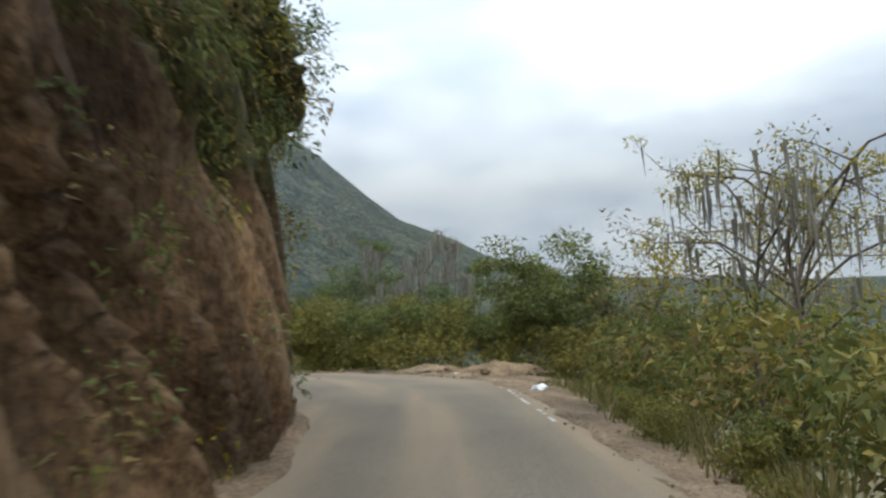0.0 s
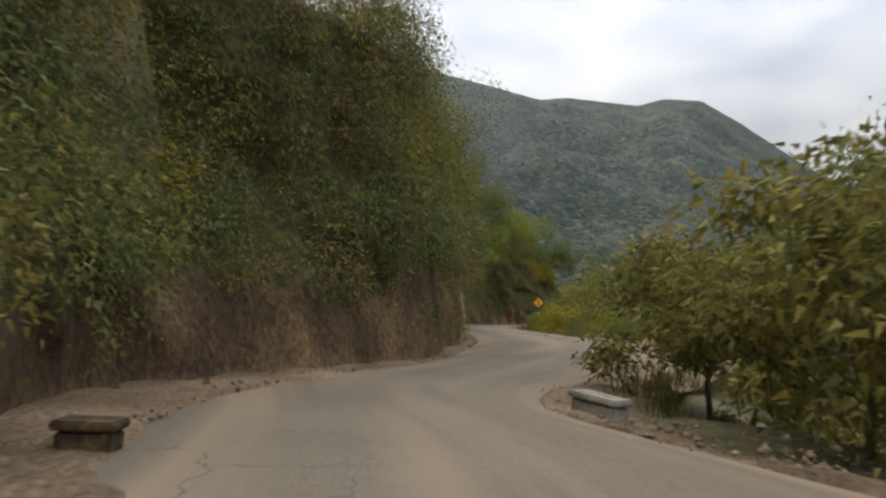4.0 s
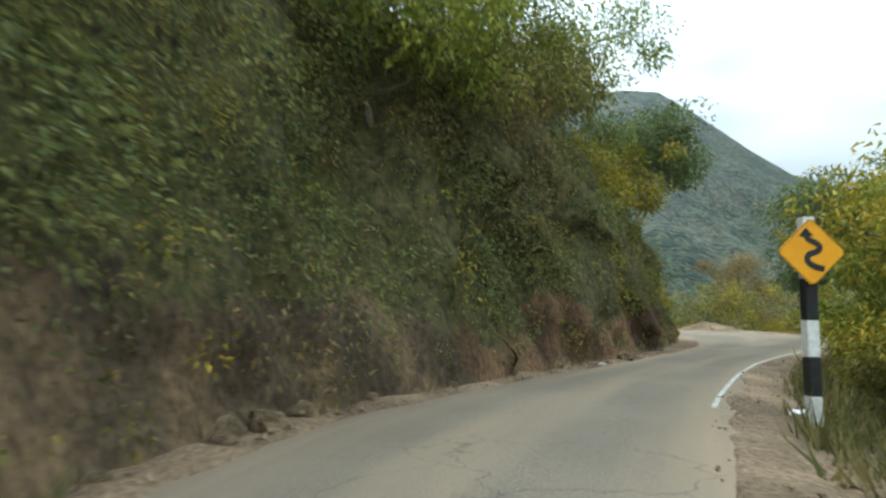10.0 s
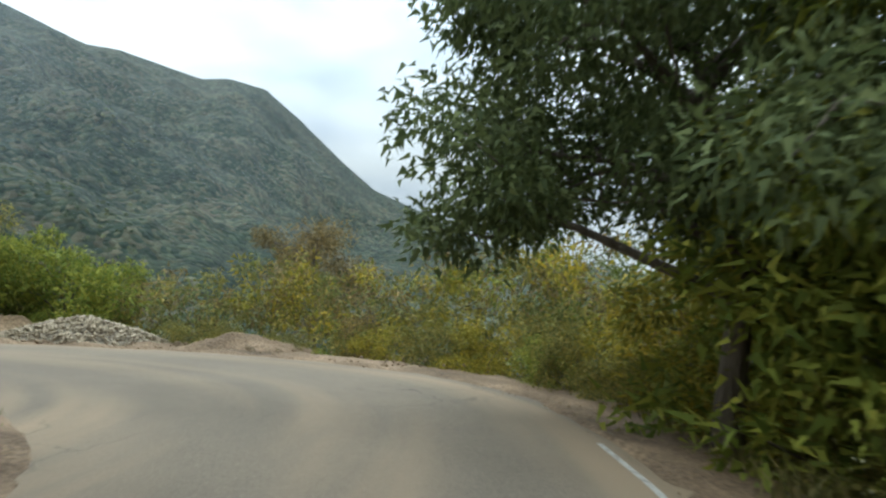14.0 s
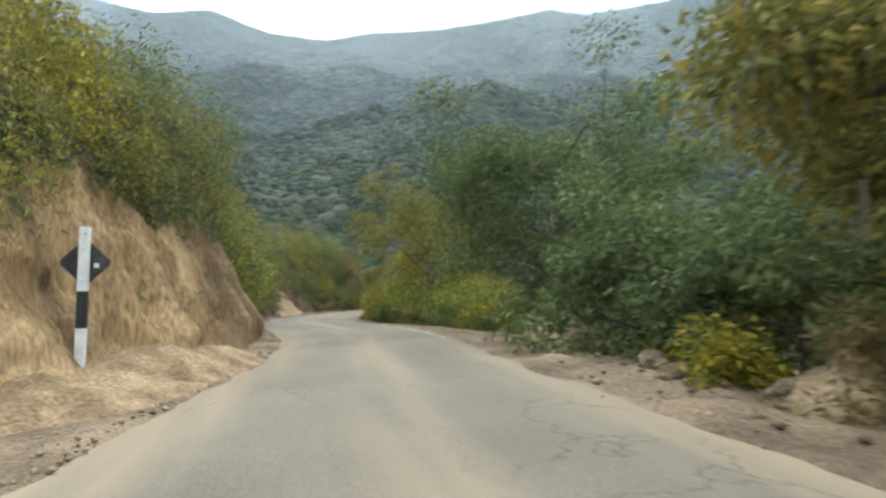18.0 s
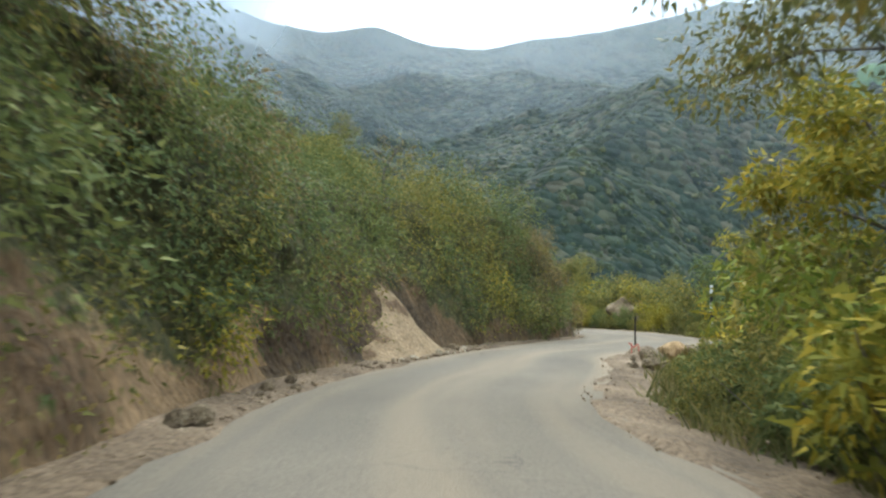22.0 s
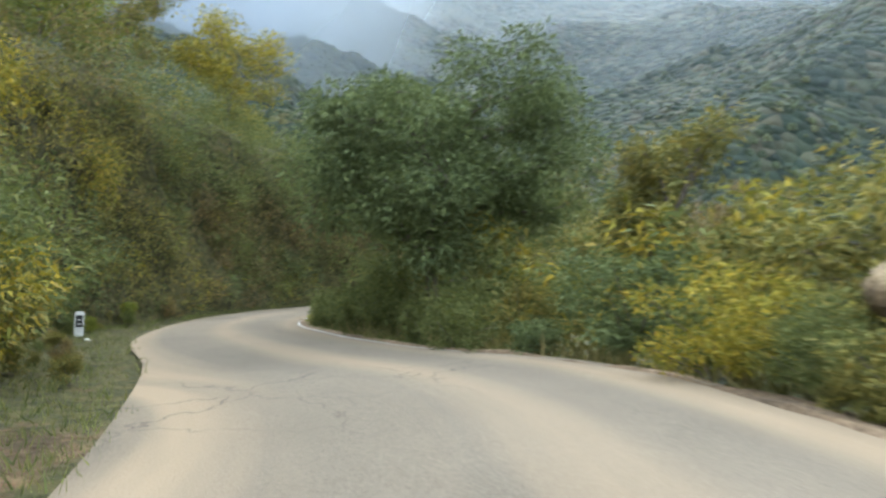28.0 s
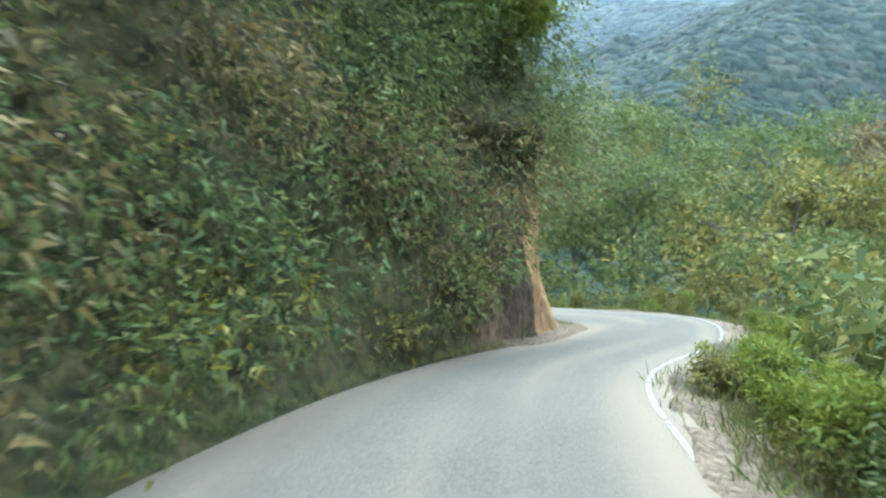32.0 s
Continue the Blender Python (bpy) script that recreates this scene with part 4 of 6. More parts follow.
# a curved see-through sheet added before the far slopes to haze them
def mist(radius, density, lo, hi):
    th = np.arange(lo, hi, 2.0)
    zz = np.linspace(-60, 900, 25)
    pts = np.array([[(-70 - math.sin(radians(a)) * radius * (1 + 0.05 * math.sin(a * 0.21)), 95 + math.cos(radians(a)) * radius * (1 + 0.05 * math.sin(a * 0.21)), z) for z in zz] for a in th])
    me = grid_mesh("mist", pts, haze_sheet_material("valley_haze_sheet", density))
    # the haze sheets thicken towards the head of the valley and towards the cloud base
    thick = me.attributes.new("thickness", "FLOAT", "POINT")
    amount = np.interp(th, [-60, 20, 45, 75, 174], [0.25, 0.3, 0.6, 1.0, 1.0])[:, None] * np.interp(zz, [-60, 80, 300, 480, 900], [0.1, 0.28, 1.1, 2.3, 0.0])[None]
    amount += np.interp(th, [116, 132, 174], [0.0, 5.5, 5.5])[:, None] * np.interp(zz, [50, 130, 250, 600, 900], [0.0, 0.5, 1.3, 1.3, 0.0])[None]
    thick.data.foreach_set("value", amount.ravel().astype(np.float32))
    ob = new("mist", me)
    return tagged(ob, "translucent pale sheet standing in for valley mist and haze", "mist", kind="structure")


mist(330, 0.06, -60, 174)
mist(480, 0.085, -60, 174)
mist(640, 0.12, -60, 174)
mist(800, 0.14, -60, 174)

# ---- undergrowth on the bank ----
# by section: thickness of the cover
COVER_N = [1, 1, 1.3, 1.5, 1.5, 1.4, 1.2, 1, 1.1, 1.2, 1.4, 1.5, 1.4, 1.4, 1.4, 1.2, 0.9, 0.8, 1.2, 1.2, 1.2, 1.4, 1.6, 1.5, 1.4, 1.5, 1.5, 1.4, 2, 2.2, 2.2, 2.2, 1.2, 1.2]
KINDS = [OLIVE, GREEN, YELLOW, DRY, DARK]


def undergrowth(stretch):
    """Bushes and looser leaves over the upper bank and its brow, kept as one mass for each colour."""
    uu, pts = stretch
    zs = np.interp(uu, COVER_U, COVER_Z)
    ns = np.interp(uu, COVER_U, COVER_N)
    lots = {k: ([], [], []) for k in range(len(KINDS))}
    rows, cols_ = pts.shape[:2]

    def add(kind, p, a, lo, hi):
        # nothing low hangs out over the road
        reach = (p - pts[i, 3])[:, :2] @ out[:2]
        keep = reach < 0.3 + 0.9 * np.clip(p[:, 2] - pts[i, 3, 2], 0, None)
        p, a = p[keep], a[keep]
        lots[kind][0].append(p)
        lots[kind][1].append(a)
        lots[kind][2].append(lo + (hi - lo) * RNG.random(len(p)) ** 1.5)

    for i in range(rows):
        left, right, way = edges(uu[i])
        out = np.array((-way[0, 0], -way[0, 1], 0.45))
        for j in range(4, cols_):
            x, y, z = pts[i, j]
            step = np.linalg.norm(pts[i, j] - pts[i, j - 1])
            thin = noise.noise(Vector((x * 0.35, y * 0.35, z * 0.35)))
            low = z < zs[i] + 1.2 * thin
            brow = j > cols_ - 9
            area = 0.28 * step * ns[i]
            tone = noise.noise(Vector((x * 0.13 + 5, y * 0.13, z * 0.16)))
            # whole bushes
            chance = area * ((0.02 if 24.5 < uu[i] < 27.4 or uu[i] > 43.2 else np.interp(uu[i], [11, 12, 16, 17, 20, 21], [0.12, 0.1, 0.1, 0.45, 0.45, 0.15])) if low else 0.7 if brow else 1.1)
            if j > cols_ - 4 or uu[i] < 0.8 or uu[i] > 46:
                chance *= 0.4
            if RNG.random() < chance:
                t = tone * 1.5 + 0.32 * RNG.normal() + np.interp(uu[i], [2.5, 4, 7.5, 8.5, 11, 12.5, 16.5, 18, 19, 22, 23, 27, 28.5, 31, 31.6, 34, 36, 39.5, 40.5, 44], [-0.55, -0.3, -0.3, 0, 0, -0.12, -0.12, 0.0, 0.8, 0.8, 0, 0, -0.35, -0.35, -0.15, -0.15, 0, 0, -0.26, -0.2])
                kind = 2 if t > 0.62 else 3 if t < -0.72 else 1 if t < -0.15 else 4 if t < 0.0 else 0
                if uu[i] > 41.2 and j > 0.5 * cols_ and kind != 2:
                    kind = 1
                r = (0.3 if low else 0.5) + 0.75 * RNG.random() ** 2
                if brow:
                    r *= 1.2 + 0.8 * RNG.random()
                r *= np.interp(uu[i], [3.2, 4.5, 17, 18, 24.2, 25, 33, 33.6, 36, 36.6], [0.55, 1, 1, 0.45, 0.45, 1, 1, 0.5, 0.5, 1])
                n = int(330 * r ** 1.7) + 24
                d = unit(RNG.normal(size=(n, 3)) + out * 0.55)
                rad = (0.5 + 0.55 * RNG.random(n) ** 0.7) * (1 + 0.25 * np.sin(d[:, 0] * 7 + i) * np.cos(d[:, 2] * 6 + j))
                c = np.array((x, y, z)) + out * r * 0.4
                p = c + d * rad[:, None] * r * np.array((1, 1, 0.9))
                ax = d * 0.75 + RNG.normal(size=(n, 3)) * 0.5
                ax[:, 2] -= 0.55
                add(kind, p, ax, *((0.045, 0.1) if low or 11 < uu[i] < 22.5 else (0.055, 0.125) if uu[i] > 39.5 else (0.055, 0.14)))
            # loose sprays between them
            if RNG.random() < area * (np.interp(uu[i], [4, 7.5, 8, 17, 17.5, 24.3, 24.8, 27.4, 28, 42.8, 43.4], [0.2, 0.2, 0.5, 0.5, 0.8, 0.4, 0.04, 0.04, 0.3, 0.3, 0.05]) if low else 1.0) * (1 + thin):
                kind = int(RNG.choice([0, 0, 1, 3, 3, 4, 2]))
                size = 0.25 + 0.25 * RNG.random()
                p, ax = clump(np.array((x, y, z)) + out * 0.05, np.array((size, size, size * 0.9)), 40, 0.7)
                add(kind, p, ax, 0.05, 0.13)
    for k, (p, a, s) in lots.items():
        if p:
            ob = new("undergrowth", leaf_mesh("undergrowth", np.concatenate(p), np.concatenate(a), np.concatenate(s), KINDS[k], 0.6))
            tagged(ob, ["olive leafy scrub hanging over the bank", "green creeping scrub on the bank", "yellowing scrub on the bank", "dry brown stems and leaves on the bank", "dark green scrub on the bank"][k], "undergrowth", kind="stuff")


for st in BANKS:
    undergrowth(st)


# ---- shrubs ----
def shrub(mat, seed, lumps=12, leaves=150, spread=1.0, tall=1.0, leaf=0.13, ratio=0.62, droop=0.35):
    """A roadside shrub about two metres high: stems that fan out from the base and leafy lumps on them."""
    rng = np.random.default_rng(seed)
    root = new("shrub")
    root.empty_display_size = 0.2
    lines, P, A, S = [], [], [], []
    for k in range(lumps):
        ang, rad = rng.random() * 2 * math.pi, (0.15 + 0.85 * rng.random()) * 0.85 * spread
        h = (0.35 + 1.35 * rng.random() * (1.1 - 0.45 * rad / spread)) * tall
        c = np.array((math.cos(ang) * rad, math.sin(ang) * rad, h))
        r = 0.34 + 0.26 * rng.random()
        p, a = clump(c, np.array((r, r, r * 0.9)), leaves, droop)
        P.append(p), A.append(a), S.append(leaf * (0.65 + 0.7 * rng.random(leaves)))
        if k >= 6:
            continue
        mid = c * np.array((0.35, 0.35, 0.55)) + rng.normal(size=3) * 0.05
        lines.append((np.array([(0, 0, -0.25), mid, c, c * 1.08]), 0.022, 0.005))
    for line in lines:
        part("stem", tubes("stem", [line], BARK, 4), root)
    part("foliage", leaf_mesh("foliage", np.concatenate(P), np.concatenate(A), np.concatenate(S), mat, ratio), root)
    return root


SHRUB_LABELS = {"olive": "dense olive-green shrub at the roadside", "green": "fresh green leafy roadside shrub", "lime": "bright yellow-green shrub at the roadside", "yellow": "yellow-leaved shrub at the roadside", "dry": "dry brownish roadside shrub with thin leaves", "dark": "dark green shrub at the roadside", "weed": "tall weedy plant with broad pale-green leaves"}
SHRUBS, TALL = {}, {}
for key, mat, kw in (("olive", OLIVE, {}), ("olive2", OLIVE, {"lumps": 14, "leaf": 0.13}), ("green", GREEN, {}), ("lime", LIME, {}), ("yellow", YELLOW, {"leaf": 0.14}), ("dry", DRY, {"leaves": 130, "leaf": 0.12}),
                     ("dark", DARK, {"lumps": 14}), ("weed", LIME, {"lumps": 10, "leaves": 150, "leaf": 0.17, "ratio": 0.5, "tall": 1.15, "spread": 0.7})):
    ob = shrub(mat, len(SHRUBS) + 20, **kw)
    tagged(ob, SHRUB_LABELS[key.rstrip("2")], "shrub", "roadside shrubs")
    SHRUBS[key] = [ob, False]
    kw = {**kw, "lumps": 27, "leaves": 165, "spread": 1.75, "tall": 1.75, "leaf": kw.get("leaf", 0.13) * 0.8}
    ob = shrub(mat, len(SHRUBS) + 50, **kw)
    tagged(ob, "tall " + SHRUB_LABELS[key.rstrip("2")], "shrub", "tall roadside shrubs")
    TALL[key] = [ob, False]


CLEAR = [(-115.3, 82.6, 1.0), (-114.9, 98.6, 0.95), (-31.0, 69.0, 1.7), (-30.6, 67.0, 1.3), (-92.1, 97.6, 1.5), (-91.0, 98.0, 1.1), (-43.9, 105.6, 2.0), (-40.6, 104.6, 1.6), (-47.5, 105.6, 1.4), (-8.7, 28.7, 1.2), (-10.2, 31.5, 1.0), (-124.8, 83.1, 0.75)]


def plant(key, x, y, z, size, turn=None):
    if any(math.hypot(x - a, y - b) < r for a, b, r in CLEAR):
        return
    stock = TALL if size > 1.15 else SHRUBS
    ob, used = stock[key]
    size = size / 1.75 if size > 1.15 else size
    turn = RNG.random() * 360 if turn is None else turn
    wide = size * (0.9 + 0.25 * RNG.random())
    m = pose(x, y, z, RNG.normal() * 5, RNG.normal() * 5, turn) @ Matrix.Diagonal((wide, wide, size, 1))
    if used:
        copy_thing(ob, m)
    else:
        ob.matrix_basis = m
        stock[key][1] = True


# right-hand scrub by section: height of the front row (as a share of 2 m), how it mixes
SCRUB_U = [0, 2, 4, 5, 6.2, 7, 8.5, 10, 12, 14, 15.5, 17, 19, 20.5, 21.5, 22.5, 24, 25.5, 27, 29, 30.5, 32, 33.2, 35, 36, 37, 38, 39.5, 41, 43, 46, 48]
SCRUB_H = [0.6, 0.62, 0.6, 0.5, 0.5, 0.5, 0.5, 1.0, 1.3, 1.5, 1.5, 1.3, 1.7, 1.65, 1.55, 1.5, 1.25, 1.15, 1.05, 1.2, 1.1, 0.65, 1.0, 1.2, 1.35, 1.35, 1.2, 1.1, 0.7, 0.55, 0.7, 0.8]
MIXES = [(0, 4.5, "olive olive2 green green olive lime"), (4.5, 9, "dark olive green dark olive2"), (9, 14.2, "olive green olive2 lime yellow green"), (14.2, 16.2, "yellow olive yellow lime olive2"),
         (16.2, 20.8, "olive lime yellow olive2 olive weed yellow"), (20.8, 25.8, "olive dry olive2 yellow olive lime"), (25.8, 30, "lime olive green yellow olive2 green"), (30, 33.2, "olive green olive olive2"),
         (33.2, 37.5, "olive olive2 green yellow dark"), (37.5, 48, "green olive lime olive2 green")]
pu = along(1.15)
pl, pr, pn = edges(pu)
ph = np.interp(pu, SCRUB_U, SCRUB_H)
pw = np.interp(pu, su, SHOULDER_AT)
for row, (off, grow) in enumerate(((0.7, 0.85), (1.9, 1.25))):
    for i in range(len(pu)):
        if (row and (i + row) % 2) or pu[i] > 47:
            continue
        if 4.6 < pu[i] < 6.0 and row == 0:
            continue
        keys = next(k for a, b, k in MIXES if a <= pu[i] <= b).split()
        d = pw[i] + np.interp(pu[i], su, SETBACK) + off + RNG.normal() * 0.35
        p = pr[i] - pn[i] * d
        z = -0.12 - 0.45 * max(0.0, d - 1.2) * 0.8
        plant(keys[RNG.integers(len(keys))], p[0], p[1], z - 0.05, ph[i] * grow * (0.75 + 0.5 * RNG.random()))


for key, x, y, s in (("olive", -113.7, 100.2, 0.9), ("yellow", -113.2, 101.0, 1.0), ("olive2", -112.6, 101.2, 1.0), ("olive", -104.45, 101.6, 0.95), ("lime", -103.7, 101.6, 0.8), ("olive2", -105.2, 101.2, 0.7), ("olive", -104.9, 101.35, 0.8), ("olive", -103.5, 101.9, 0.5), ("yellow", -102.6, 102.4, 0.7), ("olive2", -103.0, 102.4, 0.6), ("olive", -115.9, 97.2, 0.6), ("olive2", -114.4, 97.2, 0.5), ("green", -113.2, 98.5, 0.65), ("olive", -112.2, 99.0, 0.8), ("lime", -113.5, 99.6, 0.75), ("olive2", -113.9, 98.1, 0.42), ("green", -116.6, 97.2, 0.8), ("olive2", -113.3, 98.15, 0.78)):
    plant(key, x, y, -0.1, s)
for k in range(46):
    l_, r_, n_ = edges(40.6 + 5.0 * RNG.random())
    p_ = r_[0] - n_[0] * (0.55 + 0.9 * RNG.random())
    plant(("lime", "green", "weed", "olive", "lime", "weed")[k % 6], p_[0], p_[1], -0.1, 0.22 + 0.25 * RNG.random())
for k in range(26):
    l_, r_, n_ = edges(37.6 + 5.0 * RNG.random())
    p_ = l_[0] + n_[0] * (1.1 + 1.2 * RNG.random())
    plant(("green", "olive", "weed", "dry", "olive2")[k % 5], p_[0], p_[1], 0.0, 0.2 + 0.22 * RNG.random())
for key, (ob, used) in list(SHRUBS.items()) + list(TALL.items()):
    if not used:
        for child in list(ob.children):
            bpy.data.objects.remove(child)
        bpy.data.objects.remove(ob)


def thicket(u0, u1, mat, share, deep, seed, label):
    """Scrub that fills the slope below the roadside shrubs, kept as one mass."""
    rng = np.random.default_rng(seed)
    u = along(0.5)
    u = u[(u >= u0) & (u <= u1)]
    l, r, n = edges(u)
    h = np.interp(u, SCRUB_U, SCRUB_H)
    w = np.interp(u, su, SHOULDER_AT)
    P, A, S = [], [], []
    for i in range(len(u)):
        for _ in range(rng.poisson(share)):
            d = w[i] + np.interp(u[i], su, SETBACK) + 1.5 + deep * rng.random()
            x, y = r[i] - n[i] * d
            swell = 0.7 + 0.8 * noise.noise(Vector((x * 0.25, y * 0.25, 3.3)))
            top = 2.3 * h[i] * swell
            z = -0.12 - 0.36 * max(0.0, d - 1.2) + (top + 0.36 * d) * rng.random() ** 0.6
            size = 0.45 + 0.45 * rng.random()
            k = 46
            p, a = clump(np.array((x, y, z)), np.array((size, size, size * 0.85)), k, 0.45)
            P.append(p), A.append(a), S.append(0.12 + 0.12 * rng.random(k))
    ob = new("thicket", leaf_mesh("thicket", np.concatenate(P), np.concatenate(A), np.concatenate(S), mat, 0.58))
    tagged(ob, label, "thicket", kind="stuff")


thicket(0, 4.8, OLIVE, 7, 7, 1, "olive thicket on the slope below the road")
thicket(0, 4.8, GREEN, 5, 8, 21, "green thicket on the slope below the road")
thicket(0, 4.8, DRY, 2, 7, 2, "dry brown thicket on the slope below the road")
thicket(4.8, 9, OLIVE, 10, 6, 3, "green thicket on the slope below the road")
thicket(9, 16.5, GREEN, 5, 7, 4, "green thicket on the slope below the road")
thicket(9, 16.5, OLIVE, 6, 7, 5, "olive thicket on the slope below the road")
thicket(16.5, 21, LIME, 6, 5, 6, "green thicket on the slope below the road")
thicket(16.5, 21, OLIVE, 5, 5, 7, "olive thicket on the slope below the road")
thicket(19.5, 22.5, LIME, 4, 6, 16, "bright green thicket beyond the bend")
thicket(20.8, 25.5, DRY, 3, 6, 8, "dry brown thicket beyond the bend")
thicket(20.8, 25.5, OLIVE, 9, 6, 9, "olive thicket beyond the bend")
thicket(20.4, 25.5, GREEN, 7, 15, 23, "green thicket down the slope beyond the bend")
thicket(20.4, 23.5, YELLOW, 5, 6, 22, "yellowing thicket beyond the bend")
thicket(25.5, 27.5, DARK, 6, 6, 10, "dark green thicket along the road")
thicket(27.5, 31, LIME, 6, 6, 17, "bright green thicket along the road")
thicket(25.5, 31, OLIVE, 4, 6, 11, "olive thicket along the road")
thicket(31, 38, OLIVE, 7, 6, 12, "olive thicket along the road")
thicket(31, 38, YELLOW, 3, 6, 13, "yellowing thicket along the road")
thicket(37, 47, GREEN, 6, 7, 14, "green thicket on the slope below the road")
thicket(40, 47, OLIVE, 4, 7, 15, "olive thicket on the slope below the road")


# ---- grass ----
def grass(name, places, heights, mat, label, blades=18):
    """Tufts of thin blades, kept as one mass."""
    n = len(places)
    pos = np.repeat(places, blades, 0) + RNG.normal(size=(n * blades, 3)) * np.array((0.13, 0.13, 0.0))
    axis = RNG.normal(size=(n * blades, 3)) * 0.42
    axis[:, 2] = 1.0
    ob = new(name, leaf_mesh(name, pos, axis, np.repeat(heights, blades) * (0.5 + 0.8 * RNG.random(n * blades)), mat, 0.09))
    return tagged(ob, label, "grass", kind="stuff")


gu = along(0.4)
gl, gr, gn = edges(gu)
gw, gv = np.interp(gu, su, SHOULDER_AT), linear(BANK, gu)[:, 0]
tufts, highs, lawn, short = [], [], [], []
for i in range(len(gu)):
    for _ in range(3):
        d = gw[i] + 0.1 + abs(RNG.normal()) * 0.7
        tufts.append((*(gr[i] - gn[i] * d), -0.1 - 0.3 * max(0, d - 1.2)))
        highs.append((0.22 + 0.3 * RNG.random()) * np.interp(gu[i], [39, 41], [1, 0.6]))
    if 35.2 < gu[i] < 43.6 or 20.8 < gu[i] < 23.8 or gu[i] > 44.6:
        for _ in range(9):
            d = 0.25 + gv[i] * RNG.random()
            lawn.append((*(gl[i] + gn[i] * d), 0.03))
            short.append(0.07 + 0.1 * RNG.random())
    elif RNG.random() < 0.35:
        d = gv[i] + 0.2 * RNG.random()
        tufts.append((*(gl[i] + gn[i] * d), 0.03))
        highs.append(0.15 + 0.2 * RNG.random())
for i in np.flatnonzero(gu > 37.5):
    for _ in range(6):
        d = 0.05 + 1.2 * RNG.random()
        lawn.append((*(gr[i] - gn[i] * d), -0.08 * d))
        short.append(0.08 + 0.12 * RNG.random())
grass("grass", np.array(tufts), np.array(highs), GRASS, "dry yellow-green grass along the road's edges")

grass("grass", np.array(lawn), np.array(short), GREEN, "short green grass on the verge below the bank", 14)


# ---- trees ----
def tree(name, x, y, z, height, radius, mat, leaves, leaf, seed, label, base=0.3, limbs=7, forks=4, trunk=0.16, flat=0.75, per=None, moss=0, lean=(0, 0), ratio=0.62, droop=0.4, clump_r=None, category="tree"):
    """A tree: tapered trunk, limbs and twigs, and leaves in lumps at the twigs' ends; moss hangs in strands from bare limbs."""
    rng = np.random.default_rng(seed)
    root = new(name)
    root.empty_display_size = 0.3
    root.matrix_basis = pose(x, y, z, 0, 0, rng.random() * 40)
    fork = height * base
    bend = rng.normal(size=2) * 0.12
    stem = np.array([(bend[0] * math.sin(k * 1.1) * k + lean[0] * (k / 5), bend[1] * math.sin(k * 0.8) * k + lean[1] * (k / 5), -0.3 + (height * 0.77 + 0.3) * k / 5) for k in range(6)])
    lines, tips, boughs = [(stem, trunk, trunk * 0.3)], [], []
    for i in range(limbs):
        f = base + (0.77 - base) * (i + 0.3 * rng.random()) / limbs
        k = f / 0.77 * 5
        p0 = stem[int(k)] + (stem[min(int(k) + 1, 5)] - stem[int(k)]) * (k % 1)
        ang = i * 2.4 + rng.random()
        shape = math.sin(math.pi * (0.18 + 0.72 * (f - base) / (0.77 - base)))
        reach = radius * (0.45 + 0.5 * shape) * (0.8 + 0.35 * rng.random())
        rise = height * (0.08 + 0.16 * rng.random()) * (1.2 - 0.3 * f)
        p2 = p0 + np.array((math.cos(ang) * reach, math.sin(ang) * reach, rise))
        p1 = (p0 + p2) / 2 + np.array((0, 0, rise * 0.3)) + rng.normal(size=3) * 0.08 * reach
        bough = [(np.array([p0, p1, p2]), trunk * 0.42, trunk * 0.12)]
        boughs.append(bough)
        tips.append(p2)
        for j in range(forks):
            a = p1 + (p2 - p1) * rng.random()
            ang2 = ang + rng.normal() * 1.0
            q = a + np.array((math.cos(ang2), math.sin(ang2), 0.25 + 0.5 * rng.normal())) * radius * (0.22 + 0.2 * rng.random())
            bough.append((np.array([a, (a + q) / 2 + rng.normal(size=3) * 0.05 * radius, q]), trunk * 0.15, trunk * 0.04))
            tips.append(q)
    if leaves > 3000:
        # more twigs fill the crown between the limbs
        top_z, low_z = height * 0.93, height * (base + 0.06)
        ends = np.array(tips)
        for j in range(int(limbs * 2.4)):
            d = unit(rng.normal(size=3))
            d *= (0.55 + 0.4 * rng.random()) * (0.85 + 0.25 * math.sin(d[0] * 5 + seed) * math.cos(d[1] * 4))
            q = np.array((stem[3][0] + d[0] * radius, stem[3][1] + d[1] * radius, (top_z + low_z) / 2 + d[2] * (top_z - low_z) / 2))
            near = int(np.argmin(((ends - q) ** 2).sum(1)))
            a = ends[near]
            boughs[near // (forks + 1)].append((np.array([a, (a + q) / 2 + rng.normal(size=3) * 0.04 * radius, q]), trunk * 0.12, trunk * 0.03))
            tips.append(q)
    tips += [stem[-1] + np.array((0.1 * radius, 0, 0.06 * height)), stem[-1] + np.array((-0.12 * radius, 0.1 * radius, 0.0))]
    lines.append((np.array([stem[-1], tips[-2]]), trunk * 0.28, trunk * 0.08))
    part("trunk", tubes("trunk", lines, BARK, 7), root)
    for bough in boughs:
        part("limb", tubes("limb", bough, BARK, 5), root)
    if leaves:
        per = max(6, int(leaves * (2.1 if leaves > 3000 else 1.3)) // len(tips))
        leaf *= 1.12
        P, A, S = [], [], []
        cr = clump_r or radius * 0.29
        for c in tips:
            r = cr * (0.7 + 0.6 * rng.random())
            p, a = clump(c, np.array((r, r, r * flat)), per, droop)
            P.append(p), A.append(a), S.append(leaf * (0.65 + 0.7 * rng.random(per)))
        part("crown", leaf_mesh("crown", np.concatenate(P), np.concatenate(A), np.concatenate(S), mat, ratio), root)
